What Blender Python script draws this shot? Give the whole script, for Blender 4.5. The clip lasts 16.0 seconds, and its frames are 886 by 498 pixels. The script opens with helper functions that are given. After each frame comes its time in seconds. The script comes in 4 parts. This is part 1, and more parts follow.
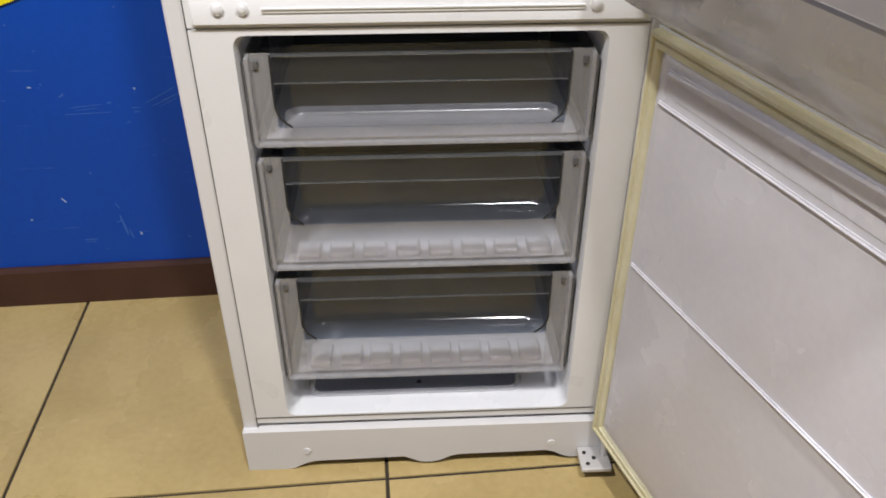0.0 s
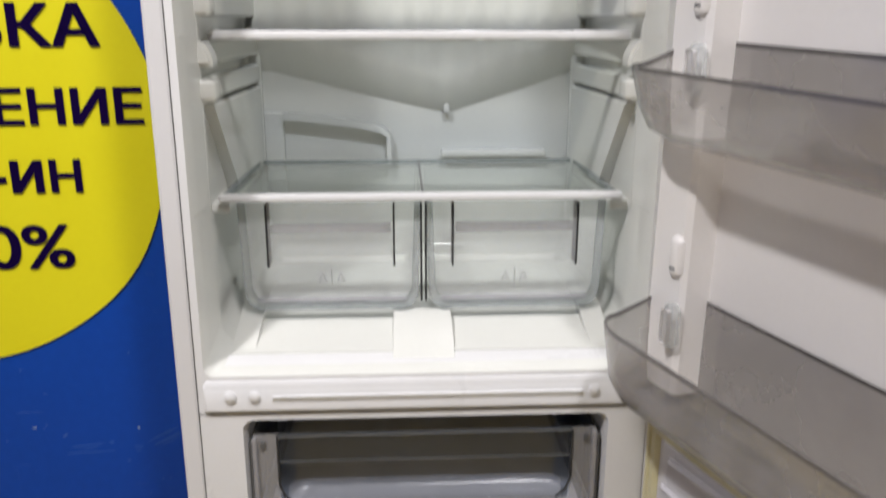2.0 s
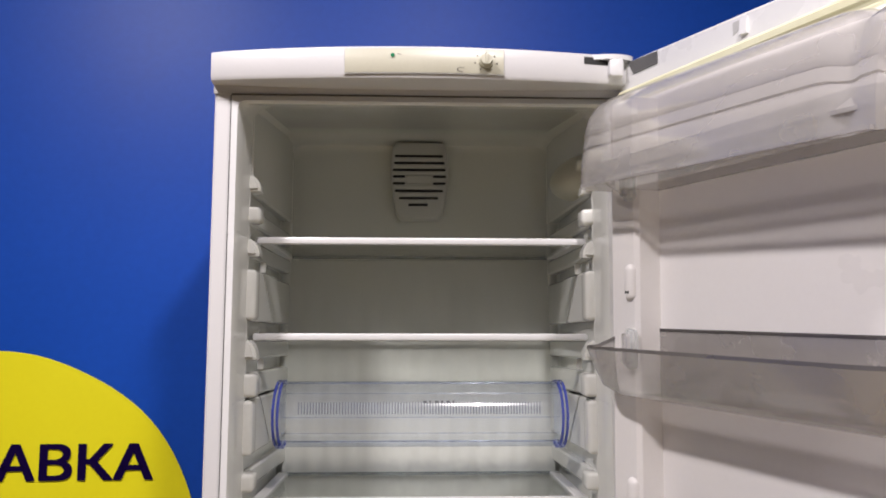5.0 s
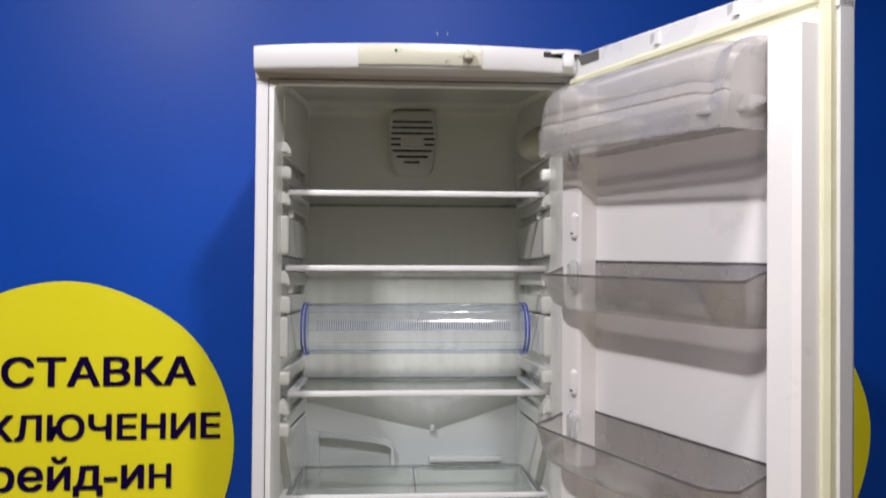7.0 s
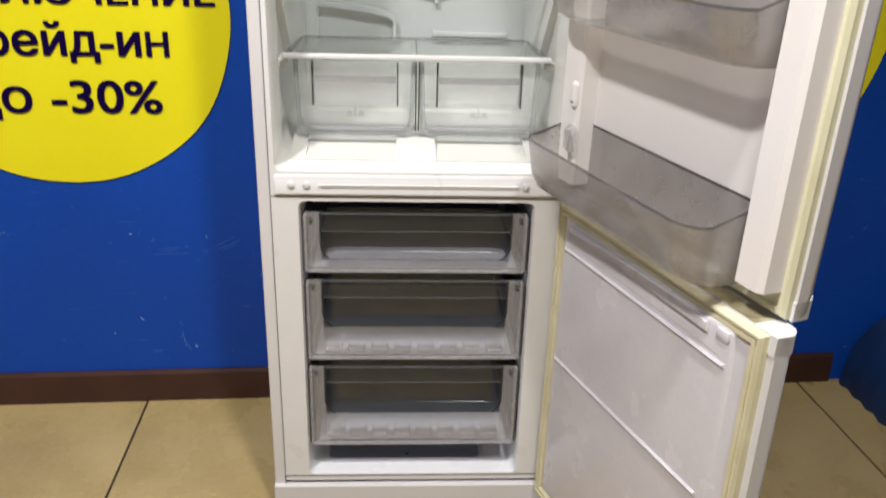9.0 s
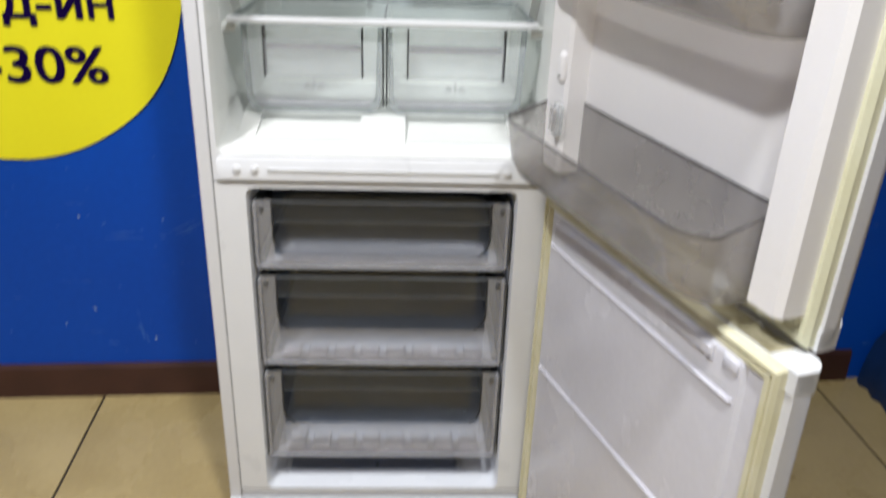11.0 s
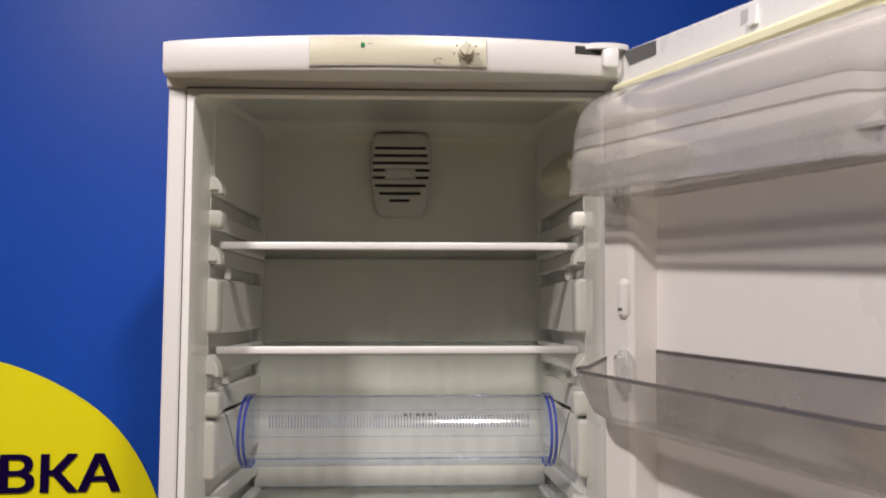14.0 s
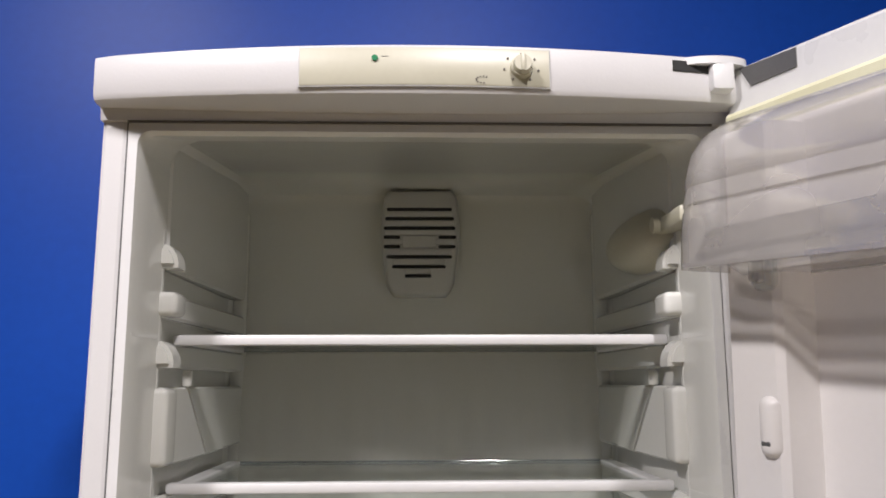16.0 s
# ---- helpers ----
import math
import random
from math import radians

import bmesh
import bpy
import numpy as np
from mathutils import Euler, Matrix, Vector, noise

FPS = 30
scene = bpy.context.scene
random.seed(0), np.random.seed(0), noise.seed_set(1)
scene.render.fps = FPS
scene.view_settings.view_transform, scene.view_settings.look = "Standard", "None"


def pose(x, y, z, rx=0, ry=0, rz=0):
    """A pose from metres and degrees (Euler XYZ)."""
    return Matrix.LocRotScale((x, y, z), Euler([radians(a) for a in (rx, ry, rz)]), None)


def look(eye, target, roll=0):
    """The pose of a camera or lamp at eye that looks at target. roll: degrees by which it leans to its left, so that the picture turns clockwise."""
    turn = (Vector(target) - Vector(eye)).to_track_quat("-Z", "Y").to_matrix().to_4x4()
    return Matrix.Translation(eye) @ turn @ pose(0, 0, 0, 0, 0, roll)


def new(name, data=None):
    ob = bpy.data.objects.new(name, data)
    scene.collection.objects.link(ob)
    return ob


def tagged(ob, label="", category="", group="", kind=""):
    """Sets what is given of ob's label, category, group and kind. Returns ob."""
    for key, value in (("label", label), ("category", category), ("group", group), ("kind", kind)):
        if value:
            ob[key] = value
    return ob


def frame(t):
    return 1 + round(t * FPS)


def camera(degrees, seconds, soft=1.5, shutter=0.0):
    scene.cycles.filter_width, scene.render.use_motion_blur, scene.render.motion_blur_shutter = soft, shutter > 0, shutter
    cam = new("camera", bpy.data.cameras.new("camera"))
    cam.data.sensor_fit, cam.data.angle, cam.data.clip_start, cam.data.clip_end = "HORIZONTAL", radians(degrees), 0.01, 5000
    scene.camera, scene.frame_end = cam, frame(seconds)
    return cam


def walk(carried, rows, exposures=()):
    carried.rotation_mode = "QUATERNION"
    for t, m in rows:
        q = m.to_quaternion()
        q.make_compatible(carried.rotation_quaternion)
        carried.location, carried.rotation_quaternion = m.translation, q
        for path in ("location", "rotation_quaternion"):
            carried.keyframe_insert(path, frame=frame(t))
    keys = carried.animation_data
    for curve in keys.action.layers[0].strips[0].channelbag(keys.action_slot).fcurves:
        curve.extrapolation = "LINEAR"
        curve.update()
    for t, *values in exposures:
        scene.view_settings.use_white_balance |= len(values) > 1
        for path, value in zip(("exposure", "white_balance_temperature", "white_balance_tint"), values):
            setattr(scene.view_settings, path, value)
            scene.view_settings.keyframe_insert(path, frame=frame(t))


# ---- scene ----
cam = camera(57.3, 16.0, soft=1.7, shutter=0.4)
PATH = [
    (0, (-0.019, -0.946, 1.07), (0.059, 0.709, -0.049), 0.0),
    (0.5, (-0.031, -0.948, 1.072), (0.092, 0.691, -0.069), 1.5),
    (1, (-0.032, -0.936, 1.109), (0.085, 0.772, 0.074), 1.6),
    (1.5, (-0.03, -0.919, 1.158), (0.066, 0.918, 0.373), 0.6),
    (2, (-0.027, -0.906, 1.215), (0.073, 1.015, 0.667), 0.1),
    (2.5, (-0.026, -0.899, 1.276), (0.064, 1.074, 0.958), 0.4),
    (3, (-0.03, -0.905, 1.343), (0.053, 1.091, 1.245), 0.6),
    (3.5, (-0.03, -0.915, 1.434), (0.036, 1.083, 1.504), -0.0),
    (5.8, (-0.008, -1.377, 1.437), (0.088, 0.607, 1.668), 0.4),
    (6, (-0.033, -1.44, 1.42), (0.103, 0.545, 1.618), 0.3),
    (6.5, (-0.058, -1.515, 1.414), (0.093, 0.471, 1.602), -0.0),
    (7, (-0.046, -1.496, 1.412), (0.076, 0.499, 1.497), 0.1),
    (7.5, (-0.035, -1.481, 1.385), (0.087, 0.512, 1.276), 0.6),
    (8, (-0.038, -1.483, 1.33), (0.069, 0.488, 1.006), 1.1),
    (8.5, (-0.036, -1.472, 1.278), (0.071, 0.445, 0.72), 1.2),
    (8.7, (-0.037, -1.469, 1.262), (0.076, 0.418, 0.609), 1.5),
    (10.8, (0.038, -1.311, 1.202), (0.111, 0.463, 0.283), 2.1),
    (11, (0.044, -1.267, 1.215), (0.131, 0.55, 0.384), 1.9),
    (11.5, (0.004, -1.127, 1.293), (0.188, 0.779, 0.715), 0.5),
    (12, (0.009, -1.069, 1.367), (0.12, 0.91, 1.097), 0.8),
    (12.5, (0.023, -1.056, 1.448), (0.077, 0.943, 1.416), 1.4),
    (13, (0.025, -1.055, 1.49), (0.076, 0.941, 1.613), 1.0),
    (13.5, (0.027, -1.064, 1.508), (0.081, 0.925, 1.705), 0.6),
    (14, (0.02, -1.052, 1.496), (0.094, 0.94, 1.651), 0.0),
    (14.5, (-0.032, -0.977, 1.485), (0.112, 1.016, 1.583), -1.9),
    (15, (-0.006, -0.802, 1.497), (0.05, 1.191, 1.655), -0.8),
    (15.5, (0.009, -0.718, 1.541), (0.053, 1.26, 1.835), 0.3),
    (16, (-0.005, -0.738, 1.546), (0.057, 1.234, 1.873), -0.2),
]
walk(cam, [(t, look(eye, target, roll)) for t, eye, target, roll in PATH], [(0, -0.01, 6390, 11), (0.5, -0.1, 6420, 11), (1, -0.12, 6290, 11), (1.5, 0.01, 6430, 9), (2, -0.33, 6350, 12.5), (2.5, -0.5, 6400, 11.5), (3, -0.19, 6580, 14.5), (3.5, -0.2, 6980, 16.5), (6, -0.71, 6180, 18), (6.5, -0.52, 6130, 17), (7, -0.52, 6300, 15), (7.5, -0.53, 6600, 12), (8, -0.29, 6630, 12), (8.5, -0.05, 6630, 12), (11, -0.03, 6050, 9), (11.5, -0.15, 6350, 9), (12, -0.46, 6850, 11), (12.5, -0.08, 6850, 12), (13, -0.38, 7010, 15), (13.5, -0.66, 6690, 15), (14, -0.64, 6950, 16), (14.5, -0.52, 7100, 14), (15, -0.55, 7150, 16), (15.5, -0.48, 6900, 15), (16, -0.56, 6520, 16)])

# ---- world and light ----
world = bpy.data.worlds.new("world")
scene.world = world
world.use_nodes = True
world.node_tree.nodes["Background"].inputs[0].default_value = (0.9, 0.95, 1.0, 1)
world.node_tree.nodes["Background"].inputs[1].default_value = 0.02

ROOM = pose(0, 0.515, 0, 0, 0, 2.7)      # the room's back wall stands slightly askew to the refrigerator
CEIL = 2.85
LAMPS = [(0.25, -1.22, 51, 0.30), (-0.84, -1.16, 68, 0.30), (1.9, -3.4, 2.5, 0.50), (-2.6, -3.4, 2.5, 0.50)]   # ceiling panels: x, y, watts, length; the last two are unseen, added as fill


def lamp_light(x, y, watts, length):
    data = bpy.data.lights.new("ceiling_light_glow", "AREA")
    data.shape, data.size, data.size_y, data.energy = "RECTANGLE", 0.12, length, watts
    data.color = (1.0, 0.968, 0.95)
    ob = new("ceiling_light_glow", data)
    ob.matrix_basis = pose(x, y, CEIL - 0.05, 0, 0, 2.7)
    return ob


for lamp_row in LAMPS:
    lamp_light(*lamp_row)


# ---- materials ----
def nodes_of(name):
    m = bpy.data.materials.new(name)
    m.use_nodes = True
    t = m.node_tree
    return m, t, t.nodes["Principled BSDF"]


def rgba(c):
    return (c[0], c[1], c[2], 1)


def surface(name, c1, c2=None, rough=0.5, metal=0.0, scale=6.0, fine=220.0, bump=0.02, rvar=0.1, coat=0.0, island=0.0):
    """A plain surface with two scales of colour variation, uneven gloss and a fine relief."""
    m, t, b = nodes_of(name)
    c2 = c2 or tuple(v * 0.9 for v in c1)
    tc = t.nodes.new("ShaderNodeTexCoord")
    n1 = t.nodes.new("ShaderNodeTexNoise")
    n1.inputs["Scale"].default_value, n1.inputs["Detail"].default_value = scale, 6
    n2 = t.nodes.new("ShaderNodeTexNoise")
    n2.inputs["Scale"].default_value, n2.inputs["Detail"].default_value = fine, 3
    t.links.new(tc.outputs["Object"], n1.inputs["Vector"])
    t.links.new(tc.outputs["Object"], n2.inputs["Vector"])
    add = t.nodes.new("ShaderNodeMath")
    add.operation = "MULTIPLY_ADD"
    add.inputs[1].default_value, add.inputs[2].default_value = 0.3, -0.15
    t.links.new(n2.outputs[0], add.inputs[0])
    sm = t.nodes.new("ShaderNodeMath")
    t.links.new(n1.outputs[0], sm.inputs[0])
    t.links.new(add.outputs[0], sm.inputs[1])
    last = sm
    if island:
        oi = t.nodes.new("ShaderNodeObjectInfo")
        ma = t.nodes.new("ShaderNodeMath")
        ma.operation = "MULTIPLY_ADD"
        ma.inputs[1].default_value = island
        t.links.new(oi.outputs["Random"], ma.inputs[0])
        t.links.new(sm.outputs[0], ma.inputs[2])
        last = ma
        shift = t.nodes.new("ShaderNodeVectorMath")      # no two pieces show the same mottling
        shift.operation = "MULTIPLY_ADD"
        shift.inputs[1].default_value = (37.0, 53.0, 11.0)
        t.links.new(oi.outputs["Random"], shift.inputs[0])
        t.links.new(tc.outputs["Object"], shift.inputs[2])
        t.links.new(shift.outputs[0], n1.inputs["Vector"])
    ramp = t.nodes.new("ShaderNodeValToRGB")
    ramp.color_ramp.elements[0].position, ramp.color_ramp.elements[1].position = 0.3, 0.7
    ramp.color_ramp.elements[0].color, ramp.color_ramp.elements[1].color = rgba(c2), rgba(c1)
    t.links.new(last.outputs[0], ramp.inputs[0])
    t.links.new(ramp.outputs[0], b.inputs["Base Color"])
    mr = t.nodes.new("ShaderNodeMapRange")
    mr.inputs["To Min"].default_value, mr.inputs["To Max"].default_value = max(rough - rvar, 0.03), min(rough + rvar, 1)
    t.links.new(n1.outputs[0], mr.inputs["Value"])
    t.links.new(mr.outputs[0], b.inputs["Roughness"])
    b.inputs["Metallic"].default_value = metal
    b.inputs["Coat Weight"].default_value = coat
    if bump:
        bp = t.nodes.new("ShaderNodeBump")
        bp.inputs["Strength"].default_value, bp.inputs["Distance"].default_value = bump, 0.002
        t.links.new(n2.outputs[0], bp.inputs["Height"])
        t.links.new(bp.outputs[0], b.inputs["Normal"])
    return m


def clear(name, tint, body, fac, rough=0.12, haze=9.0, gloss=0.05, bend=0.0, blur=0.0):
    """Clear or smoky plastic or glass in thin walls: light goes straight through, part meets a glossy, slightly cloudy body."""
    m, t, b = nodes_of(name)
    out = t.nodes["Material Output"]
    tr = t.nodes.new("ShaderNodeBsdfTransparent")
    tr.inputs[0].default_value = rgba(tint)
    b.inputs["Base Color"].default_value = rgba(body)
    b.inputs["Roughness"].default_value = rough
    tc = t.nodes.new("ShaderNodeTexCoord")
    n = t.nodes.new("ShaderNodeTexNoise")
    n.inputs["Scale"].default_value, n.inputs["Detail"].default_value = haze, 5
    t.links.new(tc.outputs["Object"], n.inputs["Vector"])
    mr = t.nodes.new("ShaderNodeMapRange")
    mr.inputs["To Min"].default_value, mr.inputs["To Max"].default_value = fac * 0.75, fac * 1.25
    t.links.new(n.outputs[0], mr.inputs["Value"])
    lw = t.nodes.new("ShaderNodeLayerWeight")
    lw.inputs["Blend"].default_value = 0.5
    pw = t.nodes.new("ShaderNodeMath")
    pw.operation = "POWER"
    pw.inputs[1].default_value = 5.0
    t.links.new(lw.outputs["Facing"], pw.inputs[0])
    fr = t.nodes.new("ShaderNodeMath")
    fr.operation = "MULTIPLY_ADD"
    fr.inputs[1].default_value, fr.inputs[2].default_value = 0.55, gloss
    t.links.new(pw.outputs[0], fr.inputs[0])
    mx = t.nodes.new("ShaderNodeMixShader")
    t.links.new(mr.outputs[0], mx.inputs[0])
    if blur:      # frosted: what lies behind is smeared
        rf = t.nodes.new("ShaderNodeBsdfRefraction")
        rf.inputs["IOR"].default_value, rf.inputs["Roughness"].default_value = 1.12, blur
        rf.inputs[0].default_value = rgba(tint)
        mb = t.nodes.new("ShaderNodeMixShader")
        mb.inputs[0].default_value = 0.75
        t.links.new(tr.outputs[0], mb.inputs[1])
        t.links.new(rf.outputs[0], mb.inputs[2])
        tr = mb
    if bend:      # uneven moulding bends part of the light
        rf = t.nodes.new("ShaderNodeBsdfRefraction")
        rf.inputs["IOR"].default_value, rf.inputs["Roughness"].default_value = 1.03, 0.05
        rf.inputs[0].default_value = rgba(tuple(min(1.0, v * 1.25) for v in tint))
        mb = t.nodes.new("ShaderNodeMixShader")
        mb.inputs[0].default_value = bend
        t.links.new(tr.outputs[0], mb.inputs[1])
        t.links.new(rf.outputs[0], mb.inputs[2])
        tr = mb
    t.links.new(tr.outputs[0], mx.inputs[1])
    t.links.new(b.outputs[0], mx.inputs[2])
    gl = t.nodes.new("ShaderNodeBsdfGlossy")
    gl.inputs["Roughness"].default_value = rough * 0.7
    m2 = t.nodes.new("ShaderNodeMixShader")
    t.links.new(fr.outputs[0], m2.inputs[0])
    t.links.new(mx.outputs[0], m2.inputs[1])
    t.links.new(gl.outputs[0], m2.inputs[2])
    t.links.new(m2.outputs[0], out.inputs["Surface"])
    return m


ENAMEL = surface("white_enamel", (0.66, 0.655, 0.655), (0.62, 0.615, 0.615), 0.32, scale=3, fine=420, bump=0.05, rvar=0.05)
LINER = surface("white_liner_plastic", (0.71, 0.715, 0.675), (0.67, 0.675, 0.635), 0.14, scale=4, fine=150, bump=0.01, rvar=0.08)
DOOR_LINER = surface("door_liner_plastic", (0.87, 0.848, 0.825), (0.83, 0.805, 0.78), 0.30, scale=5, fine=150, bump=0.01, rvar=0.08)
LOWER_LINER = surface("grey_white_door_liner", (0.68, 0.67, 0.70), (0.60, 0.59, 0.62), 0.26, scale=5, fine=110, bump=0.03, rvar=0.12)
FREEZER = surface("white_freezer_plastic", (0.70, 0.715, 0.74), (0.65, 0.665, 0.69), 0.28, scale=4, fine=150, bump=0.01)
TRIM = surface("white_trim_plastic", (0.72, 0.722, 0.722), (0.68, 0.682, 0.68), 0.3, scale=9, fine=200, bump=0.01)
# grey trim, also painted as shade in the door's notches and crease
GREY_TRIM_SHADE = surface("grey_trim_and_shade", (0.5, 0.5, 0.49), (0.44, 0.44, 0.43), 0.45, scale=9, fine=200, bump=0.01)
GASKET = surface("yellowed_rubber_gasket", (0.72, 0.685, 0.50), (0.60, 0.56, 0.34), 0.55, scale=14, fine=240, bump=0.06)
GASKET_PALE = surface("cream_rubber_gasket", (0.69, 0.68, 0.49), (0.63, 0.61, 0.41), 0.55, scale=14, fine=240, bump=0.06)
OLIVE_SHADE = surface("olive_shade", (0.46, 0.42, 0.28), (0.20, 0.17, 0.08), 0.5, scale=26, fine=260, bump=0.1)
CREAM = surface("yellowed_cream_plastic", (0.53, 0.515, 0.41), (0.48, 0.465, 0.365), 0.36, scale=8, fine=200, bump=0.01)
FANGREY = surface("grey_white_fan_plastic", (0.62, 0.62, 0.60), (0.57, 0.57, 0.55), 0.35, scale=9, fine=200, bump=0.01)
DARK = surface("dark_slot_plastic", (0.025, 0.025, 0.025), (0.015, 0.015, 0.015), 0.7, scale=10)
DARK_GREY = surface("dark_grey_plastic", (0.11, 0.11, 0.11), (0.08, 0.08, 0.08), 0.5, scale=10)
FREEZER_SHADE = surface("grey_freezer_shade", (0.125, 0.14, 0.165), (0.10, 0.112, 0.135), 0.4, scale=10)
STEEL = surface("dull_zinc_steel", (0.66, 0.65, 0.64), (0.55, 0.54, 0.53), 0.45, metal=0.35, scale=18)
DRIP_SHADE = surface("blue_grey_drip_shade", (0.22, 0.245, 0.31), (0.18, 0.2, 0.255), 0.35, scale=10)
GREEN = surface("green_lens", (0.02, 0.22, 0.10), (0.02, 0.18, 0.08), 0.25)
INK = surface("dark_print", (0.12, 0.11, 0.09), (0.1, 0.09, 0.08), 0.6)
CLEAR = clear("clear_plastic", (0.975, 0.985, 0.985), (0.92, 0.94, 0.94), 0.22, 0.12)
CLEAR_EDGE = clear("clear_plastic_edge", (0.70, 0.74, 0.75), (0.40, 0.44, 0.45), 0.36, 0.12)
FROST = clear("frosted_drawer_plastic", (0.82, 0.82, 0.84), (0.66, 0.66, 0.68), 0.30, 0.25)
SILL = clear("drawer_sill_plastic", (0.93, 0.93, 0.95), (0.72, 0.72, 0.75), 0.20, 0.3, haze=30, blur=0.16)
TUB_FLOOR = clear("frosted_tub_floor", (0.7, 0.7, 0.72), (0.70, 0.70, 0.73), 0.88, 0.42)
DRAWER = clear("clear_drawer_plastic", (0.64, 0.685, 0.74), (0.36, 0.39, 0.44), 0.07, 0.10, gloss=0.07)
LIP = clear("clear_drawer_lip", (0.80, 0.82, 0.84), (0.42, 0.44, 0.46), 0.10, 0.12, gloss=0.16)
BAND = clear("clear_grip_band", (0.71, 0.74, 0.785), (0.26, 0.275, 0.30), 0.06, 0.2, gloss=0.012)
SMOKE = clear("smoky_bin_plastic", (0.66, 0.645, 0.63), (0.45, 0.43, 0.415), 0.40, 0.16, haze=14, gloss=0.07, bend=0.12)
BIN_FLOOR = clear("clear_bin_floor", (0.62, 0.605, 0.595), (0.50, 0.485, 0.47), 0.38, 0.14, haze=22, bend=0.2)
SMOKE_RIM = clear("smoky_bin_rim", (0.42, 0.40, 0.39), (0.17, 0.16, 0.155), 0.6, 0.12)
CLOUD = clear("cloudy_lid_plastic", (0.83, 0.815, 0.80), (0.53, 0.515, 0.50), 0.42, 0.14, haze=11, gloss=0.11, bend=0.12)
HOOK = clear("clear_hook_plastic", (0.93, 0.92, 0.91), (0.82, 0.81, 0.80), 0.40, 0.08, gloss=0.16)
BLUE_CLEAR = clear("blue_tinted_plastic", (0.90, 0.93, 0.985), (0.70, 0.77, 0.92), 0.06, 0.17, gloss=0.07)
BLUE_RIM = clear("blue_plastic_edge", (0.30, 0.38, 0.85), (0.10, 0.14, 0.60), 0.6, 0.15)
BLUE_BAND = clear("blue_grey_ribs", (0.82, 0.85, 0.92), (0.45, 0.48, 0.58), 0.30, 0.2)
GLASS = clear("shelf_glass", (0.975, 0.99, 0.98), (0.72, 0.78, 0.75), 0.025, 0.05, haze=5, gloss=0.012)
WALL_BLUE = surface("blue_wall_paint", (0.0035, 0.070, 0.445), (0.0028, 0.052, 0.34), 0.45, scale=1.3, fine=60, bump=0.05)
WALL_BLUE.node_tree.nodes["Principled BSDF"].inputs["Specular IOR Level"].default_value = 0.26


def wear(m, tint, amount):
    """Chips, scratches and smears in a painted wall."""
    t = m.node_tree
    b = t.nodes["Principled BSDF"]
    was = b.inputs["Base Color"].links[0].from_socket
    tc = t.nodes.new("ShaderNodeTexCoord")

    def spots(stretch, scale, lo, hi):
        mp = t.nodes.new("ShaderNodeMapping")
        mp.inputs["Scale"].default_value = stretch
        t.links.new(tc.outputs["Object"], mp.inputs["Vector"])
        n = t.nodes.new("ShaderNodeTexNoise")
        n.inputs["Scale"].default_value, n.inputs["Detail"].default_value, n.inputs["Roughness"].default_value = scale, 4, 0.6
        t.links.new(mp.outputs[0], n.inputs["Vector"])
        r = t.nodes.new("ShaderNodeMapRange")
        r.inputs["From Min"].default_value, r.inputs["From Max"].default_value = lo, hi
        t.links.new(n.outputs[0], r.inputs["Value"])
        return r.outputs[0]

    chips = spots((1, 1, 1.4), 30, 0.675, 0.70)
    lines = spots((1, 1, 16), 6, 0.675, 0.71)
    smear = spots((6, 1, 1.2), 3.5, 0.66, 0.86)
    top = chips
    for other, k in ((lines, 0.8), (smear, 0.5)):
        mul = t.nodes.new("ShaderNodeMath")
        mul.operation = "MULTIPLY"
        mul.inputs[1].default_value = k
        t.links.new(other, mul.inputs[0])
        mx = t.nodes.new("ShaderNodeMath")
        mx.operation = "MAXIMUM"
        t.links.new(top, mx.inputs[0])
        t.links.new(mul.outputs[0], mx.inputs[1])
        top = mx.outputs[0]
    fac = t.nodes.new("ShaderNodeMath")
    fac.operation = "MULTIPLY"
    fac.inputs[1].default_value = amount
    sep = t.nodes.new("ShaderNodeSeparateXYZ")      # kicks and knocks stay below hip height
    t.links.new(tc.outputs["Object"], sep.inputs[0])
    low = t.nodes.new("ShaderNodeMapRange")
    low.inputs["From Min"].default_value, low.inputs["From Max"].default_value = 1.0, 0.6
    low.inputs["To Min"].default_value = 0.08
    t.links.new(sep.outputs["Z"], low.inputs["Value"])
    less = t.nodes.new("ShaderNodeMath")
    less.operation = "MULTIPLY"
    t.links.new(low.outputs[0], less.inputs[0])
    t.links.new(top, less.inputs[1])
    t.links.new(less.outputs[0], fac.inputs[0])
    mix = t.nodes.new("ShaderNodeMix")
    mix.data_type = "RGBA"
    t.links.new(fac.outputs[0], mix.inputs["Factor"])
    t.links.new(was, mix.inputs[6])
    mix.inputs[7].default_value = rgba(tint)
    t.links.new(mix.outputs[2], b.inputs["Base Color"])


wear(WALL_BLUE, (0.25, 0.38, 0.6), 0.22)
# south wall is out of view; its dark tone holds back bounced light
WALL_DIM = surface("dimmed_wall", (0.12, 0.12, 0.117), (0.10, 0.10, 0.097), 0.7, scale=1.5, fine=80, bump=0.05)
CHIP = surface("bare_plaster", (0.42, 0.50, 0.56), (0.30, 0.38, 0.46), 0.8, scale=60)
SCRATCH = surface("scratched_paint", (0.045, 0.14, 0.44), (0.02, 0.10, 0.40), 0.6, scale=45, fine=400)
STAIN = surface("brown_floor_stain", (0.16, 0.10, 0.04), (0.09, 0.055, 0.02), 0.5, scale=80)
# ceiling out of view, toned down for less bounced light
CEIL_DIM = surface("dimmed_ceiling", (0.30, 0.30, 0.295), (0.27, 0.27, 0.265), 0.8, scale=1.5, fine=80)
